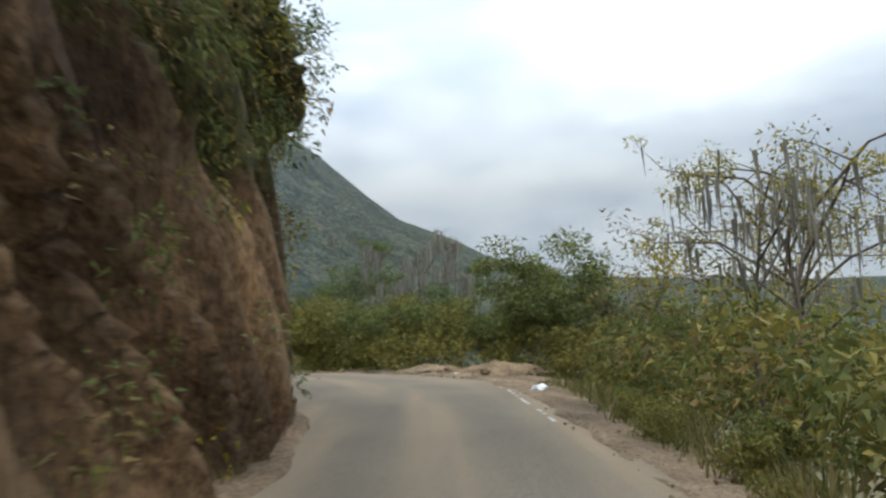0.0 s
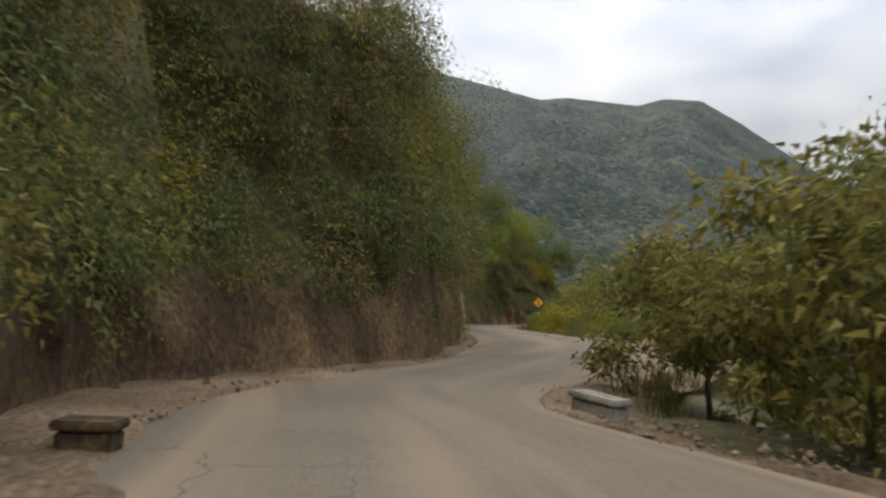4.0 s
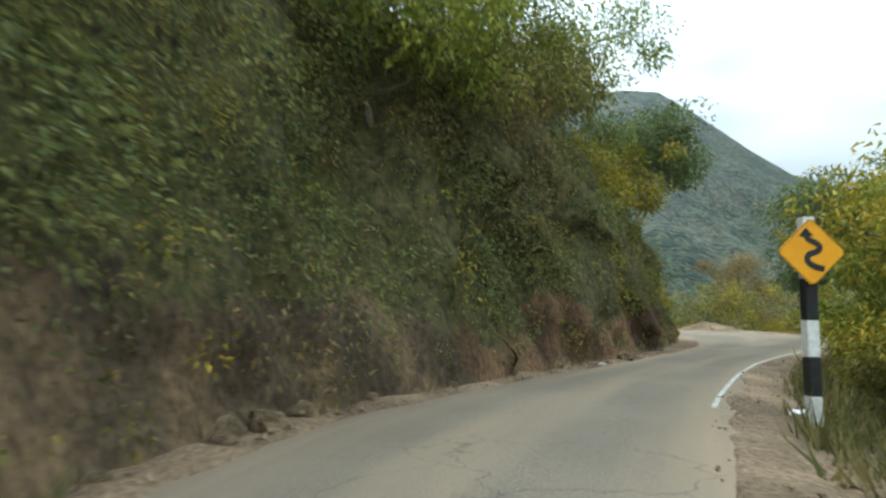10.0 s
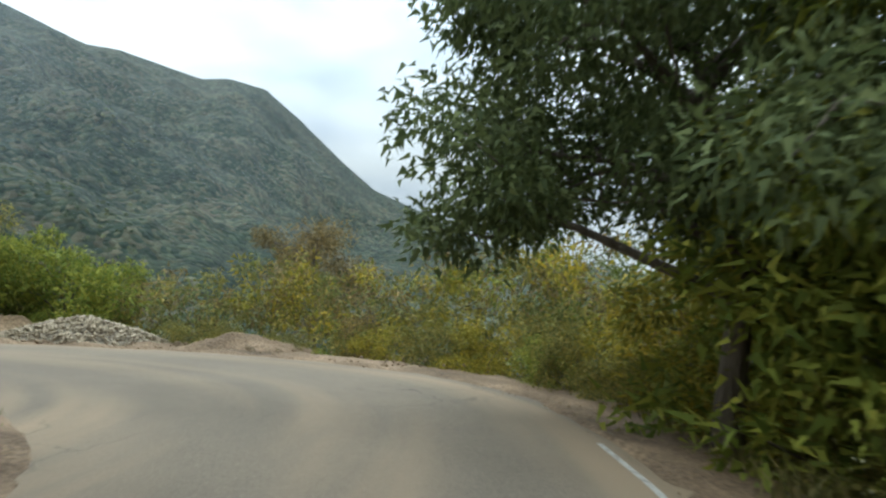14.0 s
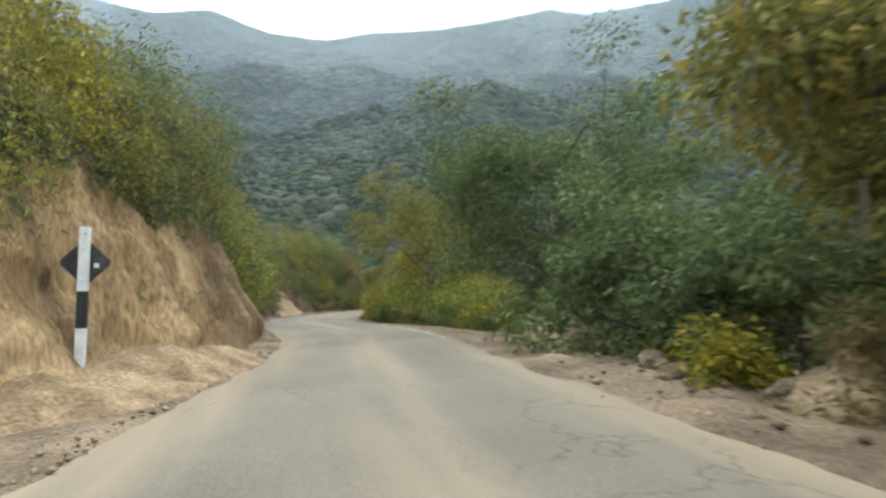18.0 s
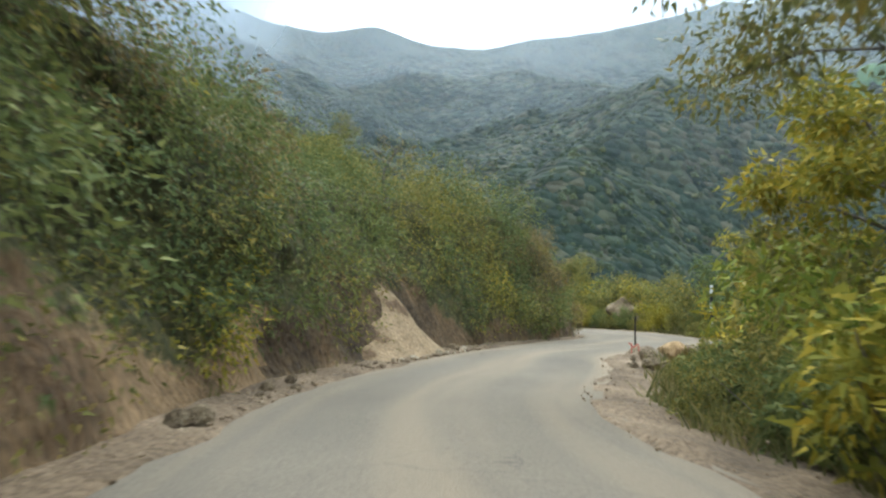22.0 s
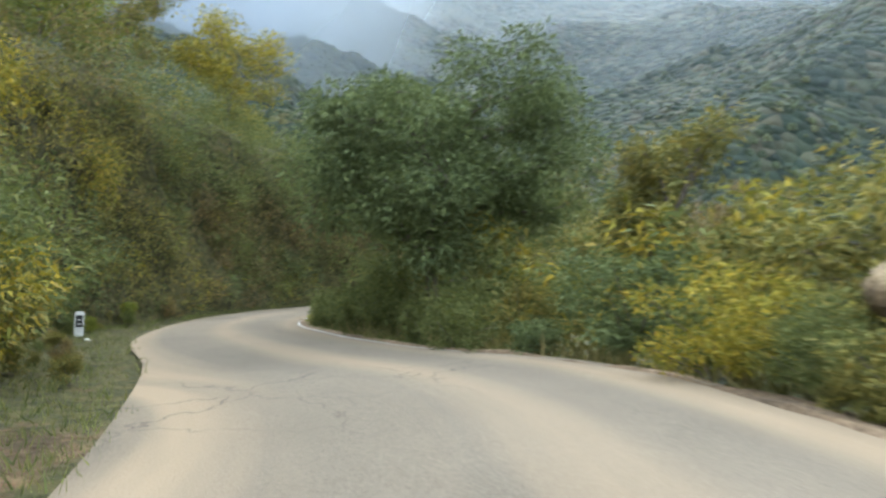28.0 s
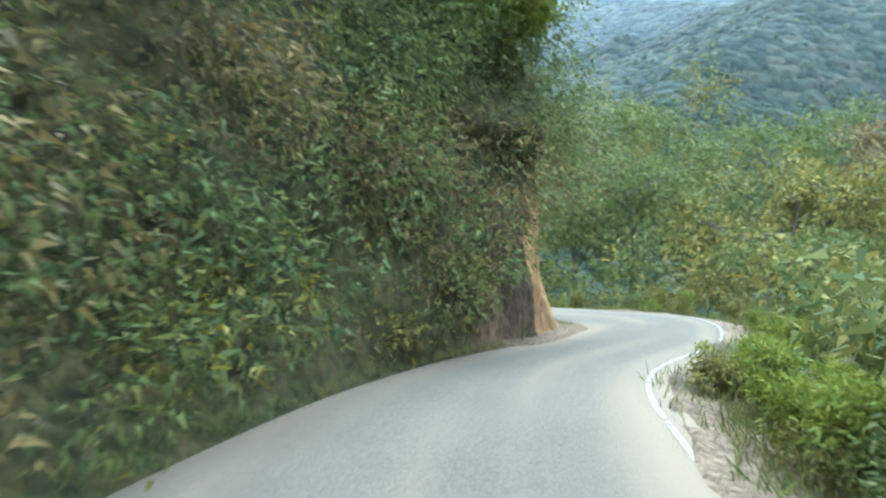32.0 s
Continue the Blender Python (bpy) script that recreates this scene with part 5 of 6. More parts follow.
    if moss:
        n = moss
        t = np.array(tips)[rng.integers(0, len(tips), n)] + rng.normal(size=(n, 3)) * np.array((0.25, 0.25, 0.1)) * radius * 0.3
        ax = rng.normal(size=(n, 3)) * 0.06
        ax[:, 2] = -1
        part("moss", leaf_mesh("moss", t, ax, (0.35 + 0.9 * rng.random(n)) * height * 0.13, MOSS, 0.09), root, "grey hanging moss strands")["kind"] = "stuff"
    return tagged(root, label, category)


# first bend
tree("tree", 5.9, 11.9, -1.0, 6.2, 1.5, OLIVE, 900, 0.06, 220, "thin bare tree hung with grey moss beside the road", 0.4, 8, 5, 0.07, moss=120)
tree("tree", 7.0, 12.8, -1.2, 6.6, 1.6, YELLOW, 900, 0.06, 221, "thin bare tree hung with grey moss beside the road", 0.4, 8, 5, 0.07, moss=120)
tree("tree", 8.6, 15.2, -1.6, 8.7, 3.5, YELLOW, 2900, 0.085, 101, "tall half-bare tree with yellowing leaves", 0.3, 9, 5, 0.13, clump_r=0.42, moss=60)
tree("tree", 11.5, 19.5, -3, 9.5, 4, YELLOW, 2900, 0.09, 102, "tall thin-crowned tree with sparse yellow-green leaves", 0.3, 9, 5, 0.14, clump_r=0.5, moss=60)
tree("tree", 6.5, 20.2, -1.2, 6.3, 1.9, DRY, 420, 0.13, 103, "slender bare tree with few drooping dry leaves", 0.35, 7, 5, 0.08)
tree("tree", 7.6, 22.0, -1.4, 5.6, 1.7, DRY, 300, 0.13, 104, "slender bare tree with few drooping dry leaves", 0.35, 7, 5, 0.07)
tree("tree", 4.7, 27.6, -0.8, 5.7, 2.6, GREEN, 7500, 0.14, 405, "green broad-leaved tree standing alone beyond the bend", 0.3, 10, 4, 0.12, 0.5, clump_r=0.8)
tree("tree", -1.5, 43.0, -3, 12.0, 3.2, DRY, 900, 0.11, 106, "tall bare tree hung with grey moss", 0.35, 9, 5, 0.16, moss=520)
tree("tree", -2.2, 40.5, -3, 9.6, 3.0, DRY, 600, 0.11, 107, "bare tree hung with grey moss", 0.3, 8, 5, 0.14, moss=420)
tree("tree", -0.5, 37.5, -2.5, 7.2, 2.4, DARK, 3800, 0.14, 108, "dark green layered tree", 0.25, 9, 4, 0.12, 0.4)
for k, (x, y, h, r, mat) in enumerate(((-5.8, 29.6, 3.4, 2.2, OLIVE), (-3.2, 29.9, 3.6, 2.2, GREEN), (-8.2, 32.6, 3.0, 1.8, OLIVE), (-0.6, 30.6, 3.0, 2.0, OLIVE), (2.2, 31.5, 2.8, 1.8, GREEN))):
    tree("tree", x, y, -0.7, h + 0.4, r, mat, 4600, 0.12, 120 + k, "low spreading many-stemmed tree with dense leaves", 0.3, 10, 4, 0.07, 0.6)
for k, (x, y, h, r, mat) in enumerate(((5.8, 24.6, 3.6, 2.0, OLIVE), (8.4, 21.5, 3.6, 2.2, GREEN), (4.4, 33.5, 4.0, 2.4, OLIVE), (9.5, 28.0, 4.2, 2.6, OLIVE), (12.5, 24.0, 4.0, 2.6, YELLOW))):
    tree("tree", x, y, -1.6, h, r, mat, 4200, 0.11, 230 + k, "low bushy tree on the slope below the bend", 0.12, 9, 4, 0.07, 0.65)
# second stretch
tree("tree", -8.4, 62.5, -6, 16.8, 3.8, DARK, 5200, 0.17, 130, "tall slender tree with layered dark foliage", 0.45, 9, 4, 0.18, 0.4)
tree("tree", -28.6, 74.6, -1.0, 5.6, 2.6, YELLOW, 6000, 0.13, 131, "bright yellow-leaved tree beside the road sign", 0.15, 9, 5, 0.1, 0.7)
tree("tree", -27.2, 70.2, -1.0, 4.8, 2.3, YELLOW, 4200, 0.12, 132, "bushy yellow-leaved tree by the road sign", 0.12, 9, 4, 0.1, 0.7)
for k, (x, y, h, r, mat) in enumerate(((-14.5, 58.5, 6.8, 2.9, GREEN), (-19.5, 63.5, 7.6, 3.2, GREEN), (-23.5, 67.5, 7.0, 2.9, OLIVE), (-10.5, 53.5, 5.8, 2.6, OLIVE), (-16, 68, 9.0, 3.6, DARK))):
    tree("tree", x, y, -2.2, h, r, mat, 5200, 0.13, 140 + k, "rounded green tree below the road's edge", 0.15, 10, 4, 0.1, 0.65)
# on the bank of the second stretch
tree("tree", -17.2, 27.6, 4.6, 7.4, 1.9, OLIVE, 1900, 0.11, 210, "tall slender tree with a thin pale crown on the bank", 0.45, 8, 5, 0.09, 0.7)
tree("tree", -17.6, 31.2, 4.8, 4.6, 1.5, OLIVE, 1300, 0.11, 211, "slender young tree standing on the bank", 0.4, 7, 5, 0.06, 0.7)
tree("tree", -39.0, 75.5, 4.6, 4.2, 2.6, OLIVE, 7000, 0.12, 212, "dense bushy tree on the brow of the cutting", 0.12, 10, 5, 0.1, 0.75)
tree("tree", -38.6, 70.0, 5.2, 4.0, 2.4, LIME, 6000, 0.12, 213, "yellow-green bushy tree on the brow of the cutting", 0.12, 10, 5, 0.1, 0.75)
tree("tree", -38.4, 81.8, 3.8, 3.6, 2.2, YELLOW, 5200, 0.11, 214, "yellowing bushy tree on the brow of the cutting", 0.12, 10, 5, 0.09, 0.75)
tree("tree", -38.6, 85.6, 4.6, 4.6, 2.8, DARK, 7500, 0.13, 150, "broad-leaved tree leaning out from the brow of the cutting", 0.3, 9, 5, 0.13, 0.7, lean=(0.9, 0.2))
tree("tree", -39.6, 79.5, 6.3, 5.5, 3.4, LIME, 7500, 0.12, 151, "light-crowned tree on top of the cutting", 0.35, 9, 5, 0.12, 0.7)
tree("tree", -41.2, 73, 7.2, 7.0, 3.8, GREEN, 12000, 0.12, 152, "light-crowned tree on top of the cutting", 0.4, 9, 5, 0.12, 0.7)
tree("tree", -42.0, 67.5, 8.0, 9.0, 4.2, DARK, 12000, 0.13, 157, "dense tall tree on top of the cutting", 0.3, 12, 5, 0.16, 0.7)
tree("tree", -32.5, 53.5, 9.0, 5.0, 2.2, OLIVE, 2600, 0.12, 153, "small tree on the brow of the cutting", 0.3, 8, 4, 0.1, 0.7)
tree("tree", -20.0, 35.5, 9.2, 5.5, 2.2, OLIVE, 1300, 0.11, 154, "thin small tree on the brow of the bank", 0.35, 8, 5, 0.08, 0.7)
tree("tree", -4.9, 9.5, 8.6, 3.0, 1.6, DARK, 900, 0.09, 155, "thin feathery tree overhanging from the brow", 0.3, 8, 5, 0.06, 0.6, lean=(0.8, 0.6), clump_r=0.35)
tree("tree", -4.9, 14.0, 6.6, 3.0, 1.8, DARK, 1100, 0.09, 156, "thin feathery tree overhanging from the brow", 0.3, 8, 5, 0.08, 0.6, lean=(0.8, 1.0))
# big tree at the second bend and its neighbours
tree("tree", -29.5, 92.6, -0.4, 7.8, 3.3, DARK, 28000, 0.125, 160, "large dark green broad-leaved tree at the bend", 0.27, 16, 5, 0.22, 0.65, droop=0.5, clump_r=0.95)
tree("tree", -26.6, 91.0, -1.2, 6.5, 2.8, LIME, 7000, 0.15, 161, "leafy green tree crowding the road", 0.15, 10, 4, 0.12, 0.7)
tree("tree", -28.2, 86.5, -0.8, 4.7, 2.2, OLIVE, 6000, 0.14, 162, "yellowish green tree crowding the road", 0.12, 10, 4, 0.1, 0.7)
tree("tree", -28.8, 81.5, -0.8, 5.2, 2.3, LIME, 6000, 0.14, 163, "green tree crowding the road", 0.12, 10, 4, 0.1, 0.7)
tree("tree", -24.4, 88.8, -1.6, 13.5, 3.6, DRY, 120, 0.1, 164, "bare tree with long grey hanging moss", 0.4, 9, 6, 0.16, moss=520)
tree("tree", -38.2, 118.0, -4.0, 10.3, 2.8, DRY, 6500, 0.13, 165, "orange-brown tree beyond the bend", 0.35, 9, 5, 0.16, 0.7)
tree("tree", -27.0, 108.5, -2.5, 7.4, 2.2, GREEN, 2400, 0.14, 166, "slender green tree above the scrub", 0.4, 8, 4, 0.1, 0.6)
# third stretch
tree("tree", -51.4, 107.6, -1.0, 7.0, 2.7, OLIVE, 14000, 0.12, 170, "rounded brownish tree with moss under its crown", 0.28, 11, 5, 0.2, 0.75, moss=260)
tree("tree", -46.0, 108.6, -1.0, 4.5, 2.5, LIME, 7500, 0.13, 171, "yellow-green bushy tree behind the stone pile", 0.15, 10, 4, 0.1, 0.7)
tree("tree", -66.8, 105.5, -1.0, 9.0, 4.4, DARK, 21000, 0.12, 172, "large spreading dark green tree by the road", 0.16, 15, 5, 0.2, 0.6, clump_r=1.05)
tree("tree", -60.5, 106.6, -1.0, 5.0, 2.8, DARK, 6200, 0.15, 173, "dark green tree in the roadside thicket", 0.15, 10, 4, 0.13, 0.6)
tree("tree", -56.0, 107.5, -1.0, 4.4, 2.5, DARK, 4600, 0.15, 174, "dark green tree in the roadside thicket", 0.15, 10, 4, 0.12, 0.6)
tree("tree", -79.6, 100.7, -1.0, 9.3, 3.3, OLIVE, 13000, 0.095, 175, "tall brownish open-crowned tree beside the road", 0.3, 13, 6, 0.11, 0.7, clump_r=0.75)
tree("tree", -85.6, 101.5, -0.8, 7.0, 2.1, YELLOW, 3600, 0.15, 176, "open-crowned tree with yellowing leaves", 0.3, 9, 5, 0.12, 0.7)
tree("tree", -72.2, 88.4, 5.5, 3.0, 2.0, DARK, 5000, 0.15, 177, "dark green tree hanging over the cutting", 0.12, 11, 4, 0.14, 0.7, lean=(0.3, 0.9))
tree("tree", -79.0, 87.4, 5.2, 2.8, 1.9, DARK, 4600, 0.15, 178, "dark green tree hanging over the bank", 0.12, 11, 4, 0.14, 0.7, lean=(0.2, 0.9))
tree("tree", -93.4, 89.4, 4.9, 2.6, 0.7, DRY, 40, 0.08, 179, "dead bare snag on the brow", 0.3, 5, 3, 0.06)
for k, (u_, d_) in enumerate(((39.2, 9), (40.2, 8), (41.0, 11), (41.6, 8), (42.4, 10), (43.2, 8.5), (40.6, 15), (42.0, 16), (43.9, 12))):
    l_, r_, n_ = edges(u_)
    p_ = l_[0] + n_[0] * d_
    tree("tree", p_[0], p_[1], float(terrain(p_[:1], p_[1:])[0]) - 0.2, 4.6 + 1.4 * (k % 3), 2.5 + 0.3 * (k % 2), (OLIVE, YELLOW, GREEN, LIME)[k % 4], 5000, 0.13, 240 + k, "leafy hillside tree above the cutting", 0.15, 10, 4, 0.1, 0.7)
tree("tree", -134.3, 77.9, 4.9, 3.1, 1.6, LIME, 5000, 0.11, 187, "bright green bushy tree on the brow of the cutting", 0.12, 10, 4, 0.09, 0.7)
# last bends
tree("tree", -120.5, 89.0, -0.4, 6.9, 3.0, DARK, 24000, 0.11, 180, "round dark green tree close to the road", 0.24, 14, 5, 0.18, 0.6, clump_r=0.85)
tree("tree", -120.9, 94.4, -0.8, 5.9, 0.9, OLIVE, 4200, 0.11, 181, "narrow vine-covered column of a tree", 0.1, 10, 3, 0.12, 0.9, clump_r=0.55)
tree("tree", -107.8, 104.6, -0.9, 5.2, 2.5, DARK, 5200, 0.13, 182, "dense bushy tree beside the marker post", 0.1, 10, 4, 0.1, 0.7)
tree("tree", -112.0, 103.0, -0.9, 4.2, 2.2, OLIVE, 4600, 0.12, 183, "dense bushy tree beside the boulder", 0.1, 10, 4, 0.1, 0.7)
tree("tree", -102.2, 105.2, -0.9, 5.8, 2.4, YELLOW, 5200, 0.14, 184, "yellow-leaved bushy tree beside the road", 0.12, 10, 4, 0.1, 0.7)
tree("tree", -117.5, 99.0, -1.2, 4.6, 2.4, OLIVE, 4600, 0.13, 185, "yellow-olive bushy tree at the bend", 0.12, 10, 4, 0.1, 0.7)
tree("tree", -125.0, 86.0, -1.0, 6.0, 2.4, GREEN, 5600, 0.15, 186, "green tree with long drooping leaves beside the road", 0.2, 10, 4, 0.12, 0.7, droop=0.8, ratio=0.3)
for k, (x, y, h, r, mat) in enumerate(((-146, 85.5, 7.5, 3.2, OLIVE), (-150, 80, 9.5, 3.6, GREEN), (-149, 91, 9.0, 3.2, DRY), (-157, 86, 12, 4.0, GREEN), (-147.5, 73, 9.5, 3.6, GREEN), (-160, 95, 11, 3.8, OLIVE), (-151, 70, 11.5, 4.0, DARK), (-155, 77, 12.5, 4.2, GREEN), (-149, 64, 11, 4.0, GREEN), (-146, 92, 6.5, 2.6, OLIVE), (-163, 80, 15, 4.6, OLIVE), (-143, 87, 4.5, 2.2, GREEN))):
    tree("tree", x, y, -2.5, h, r, mat, 5200, 0.17, 190 + k, "forest tree beyond the last bend", 0.25, 10, 4, 0.16, 0.7)


# ---- signs, posts and loose things ----
def box(w, d, h, bevel=0.01):
    bm = bmesh.new()
    bmesh.ops.create_cube(bm, size=1.0, matrix=Matrix.Translation((0, 0, h / 2)) @ Matrix.Diagonal((w, d, h, 1)))
    if bevel:
        bmesh.ops.bevel(bm, geom=bm.edges[:], offset=bevel, segments=2, affect="EDGES")
    return bm


def banded_post(root, height, width, bands):
    """A square post painted in bands, from the ground up: (height of the band, paint)."""
    z = -0.25
    for h, paint in bands:
        bm = box(width, width, h, 0.008)
        bmesh.ops.translate(bm, verts=bm.verts[:], vec=(0, 0, z))
        part("post_band", bm_mesh("post_band", bm, paint), root, "white painted band" if paint is WHITE_PAINT else "black painted band")
        z += h


def plate(half, thick, mat, name):
    bm = bmesh.new()
    bmesh.ops.create_cube(bm, size=1.0, matrix=pose(0, 0, 0, 0, 45, 0) @ Matrix.Diagonal((half * 1.414, thick, half * 1.414, 1)))
    edge = [e for e in bm.edges if abs(e.verts[0].co.y - e.verts[1].co.y) > thick * 0.5]
    bmesh.ops.bevel(bm, geom=edge, offset=half * 0.09, segments=3, affect="EDGES")
    return bm_mesh(name, bm, mat)


def ribbon(points, width, y, mat, name):
    """A flat painted stroke on a plate, in the plate's plane."""
    p = np.array(points, float)
    t = unit(np.gradient(p, axis=0))
    nrm = np.stack([-t[:, 1], t[:, 0]], -1) * np.asarray(width)[:, None] / 2
    v = np.concatenate([np.insert(p + nrm, 1, y, axis=1), np.insert(p - nrm, 1, y, axis=1)])
    k = len(p)
    f = np.array([(i, i + 1, k + i + 1, k + i) for i in range(k - 1)])
    return poly_mesh(name, v, f, mat)


curve_sign = new("curve_warning_sign")
curve_sign.matrix_basis = pose(-31.3, 69.85, 0, 0, 0, 33)
banded_post(curve_sign, 2.6, 0.15, [(0.25 + 0.38, WHITE_PAINT), (0.48, BLACK_PAINT), (0.46, WHITE_PAINT), (0.52, BLACK_PAINT), (0.78, WHITE_PAINT)])
face = part("diamond_plate", plate(0.44, 0.012, SIGN_AMBER, "diamond_plate"), curve_sign, "amber diamond sign plate")
face.location = (0, -0.1, 2.17)
bends = [(0.15, -0.215), (0.03, -0.19), (-0.07, -0.12), (-0.05, -0.03), (0.07, 0.0), (0.115, 0.06), (0.05, 0.12), (-0.035, 0.15), (-0.062, 0.2)]
for k in range(3):
    bends = bends[:1] + [(p[0] * (1 - f) + q[0] * f, p[1] * (1 - f) + q[1] * f) for p, q in zip(bends, bends[1:]) for f in (0.25, 0.75)] + bends[-1:]
head = [(-0.0625, 0.201), (-0.066, 0.305)]
part("arrow", ribbon(bends + head, np.array([0.076] * len(bends) + [0.19, 0.006]), -0.0095, BLACK_PAINT, "arrow"), face, "black winding arrow")
bd = [(0.427 * math.cos(a), 0.427 * math.sin(a)) for a in np.arange(5) * math.pi / 2]
bpts = [np.array(bd[i]) + (np.array(bd[i + 1]) - np.array(bd[i])) * f for i in range(4) for f in np.linspace(0.06, 0.94, 6)]
part("border", ribbon(bpts + bpts[:1], np.full(len(bpts) + 1, 0.008), -0.0095, BLACK_PAINT, "border"), face, "thin black border")
tagged(curve_sign, "amber winding-road warning sign on a black and white banded post", "road sign")

back_sign = new("road_sign")
back_sign.matrix_basis = pose(-54.6, 95.4, 0.45, 0, 1.5, 105)
banded_post(back_sign, 2.2, 0.14, [(0.85, WHITE_PAINT), (0.57, BLACK_PAINT), (1.0, WHITE_PAINT)])
bp_ = part("diamond_plate", plate(0.385, 0.012, SIGN_BACK, "diamond_plate"), back_sign, "dark unpainted back of a diamond plate")
bp_.location = (0, 0.09, 1.62)
bm = box(0.07, 0.006, 0.07, 0)
mark = part("mark", bm_mesh("mark", bm, WHITE_PAINT), bp_, "small pale square mark")
mark.location = (0.16, -0.011, -0.08)
tagged(back_sign, "diamond road sign seen from behind on a banded post", "road sign")

marker = new("marker_post")
marker.matrix_basis = pose(-105.25, 101.95, 0, 0, 1, 82)
banded_post(marker, 2.5, 0.12, [(0.25 + 0.78, WHITE_PAINT), (0.45, BLACK_PAINT), (0.43, WHITE_PAINT), (0.42, BLACK_PAINT), (0.42, WHITE_PAINT)])
tagged(marker, "tall black and white banded marker post in the scrub", "marker post")

km = new("kilometre_post")
km.matrix_basis = pose(-115.45, 82.15, 0.03, 0, 2, 150)
bm = box(0.19, 0.15, 0.58, 0.02)
part("post", bm_mesh("post", bm, WHITE_PAINT), km)
bm = box(0.14, 0.006, 0.28, 0)
pl_ = part("number_panel", bm_mesh("number_panel", bm, BLACK_PAINT), km, "black panel with worn marks")
pl_.location = (0, -0.078, 0.22)
for k in range(2):
    bm = box(0.06, 0.004, 0.03, 0)
    bar = part("bar", bm_mesh("bar", bm, WHITE_PAINT), pl_)
    bar.location = (0, -0.005, 0.06 + 0.1 * k)
tagged(km, "short white concrete roadside post with a black panel", "kilometre post")


def parapet(x, y, turn, length, height, label, mat=CONCRETE):
    """A low weathered culvert head wall with a coping."""
    root = new("culvert_wall")
    root.matrix_basis = pose(x, y, -0.05, 0, 1, turn)
    bm = box(length, 0.28, height, 0.03)
    bmesh.ops.subdivide_edges(bm, edges=bm.edges[:], cuts=2, use_grid_fill=True)
    for v in bm.verts:
        v.co += Vector(noise.noise_vector(v.co * 3.0)) * 0.02
    part("wall", bm_mesh("wall", bm, mat), root)
    bm = box(length + 0.08, 0.34, 0.09, 0.02)
    c = part("coping", bm_mesh("coping", bm, mat), root)
    c.location = (0, 0, height)
    return tagged(root, label, "culvert wall")


parapet(-8.75, 28.6, -30, 0.95, 0.22, "low pale concrete culvert wall at the road's edge")
parapet(-11.3, 23.0, 38, 0.5, 0.24, "dark stained concrete drain wall below the bank", ROCK)


def rock(size, seed, mat, squash=0.75, detail=2, rough=0.35):
    """A weathered stone."""
    bm = bmesh.new()
    bmesh.ops.create_icosphere(bm, subdivisions=detail, radius=1.0)
    for v in bm.verts:
        n = fbm(tuple(v.co * 1.1 + Vector((seed * 3.1, seed * 1.7, 0))), 3)
        v.co *= 1 + rough * n
        v.co = Vector((v.co.x * size * 1.15, v.co.y * size, v.co.z * size * squash))
    return bm_mesh("stone", bm, mat, detail > 2)


boulder = new("boulder", rock(1.05, 4, ROCK_PALE, 1.0, 4, 0.45))
boulder.matrix_basis = pose(-115.4, 98.85, 0.88, 8, 14, 40)
tagged(boulder, "large pale weathered boulder half hidden by bushes", "boulder")

pile = new("stone_pile")
pile.matrix_basis = pose(-43.9, 105.8, 0.0, 0, 0, 4)
STONES = [rock(1.0, k, STONE, 0.7, 1, 0.4) for k in range(8)]
for k in range(290):
    a, r = RNG.random() * 2 * math.pi, RNG.random() ** 0.55
    px, py = math.cos(a) * r * 2.6, math.sin(a) * r * 1.2
    s = 0.05 + 0.075 * RNG.random() ** 2
    ob = part("stone", STONES[k % 8], pile)
    ob.matrix_basis = pose(px, py, 0.85 * (1 - r) ** 0.7 - 0.02 + 0.05 * RNG.random(), *(RNG.random(3) * 360)) @ Matrix.Diagonal((s, s, s, 1))
core = bmesh.new()
bmesh.ops.create_icosphere(core, subdivisions=3, radius=1.0)
for v in core.verts:
    r = math.hypot(v.co.x, v.co.y)
    v.co = Vector((v.co.x * 2.6, v.co.y * 1.2, max(-0.1, 0.8 * max(0.0, 1 - r) ** 0.85 - 0.05) if v.co.z > 0 else -0.1))
part("gravel_core", bm_mesh("gravel_core", core, GRAVEL, True), pile, "finer gravel under the stones")
extra_v, extra_f = [], []
for k in range(1100):
    a, r = RNG.random() * 2 * math.pi, RNG.random() ** 0.55
    c = np.array((math.cos(a) * r * 2.75, math.sin(a) * r * 1.35, 0.85 * (1 - r) ** 0.7 + 0.015))
    v = np.array([(1, 0, 0), (-1, 0, 0), (0, 1, 0), (0, -1, 0), (0, 0, 0.7), (0, 0, -0.7)]) * (0.7 + 0.6 * RNG.random((6, 1)))
    turn = RNG.random() * math.pi
    v = v @ np.array([(math.cos(turn), -math.sin(turn), 0), (math.sin(turn), math.cos(turn), 0), (0, 0, 1)])
    extra_v.append(c + v * (0.03 + 0.05 * RNG.random()))
    extra_f.append(np.array([(0, 2, 4), (2, 1, 4), (1, 3, 4), (3, 0, 4), (2, 0, 5), (1, 2, 5), (3, 1, 5), (0, 3, 5)]) + 6 * k)
part("gravel_layer", poly_mesh("gravel_layer", np.concatenate(extra_v), np.concatenate(extra_f), GRAVEL_STONE, True), pile, "smaller stones filling the heap")["kind"] = "stuff"
tagged(pile, "heap of pale rounded stones dumped at the roadside", "stone pile")

LOOSE = [rock(1.0, 20 + k, ROCK_PALE, 0.65, 2, 0.5) for k in range(6)]


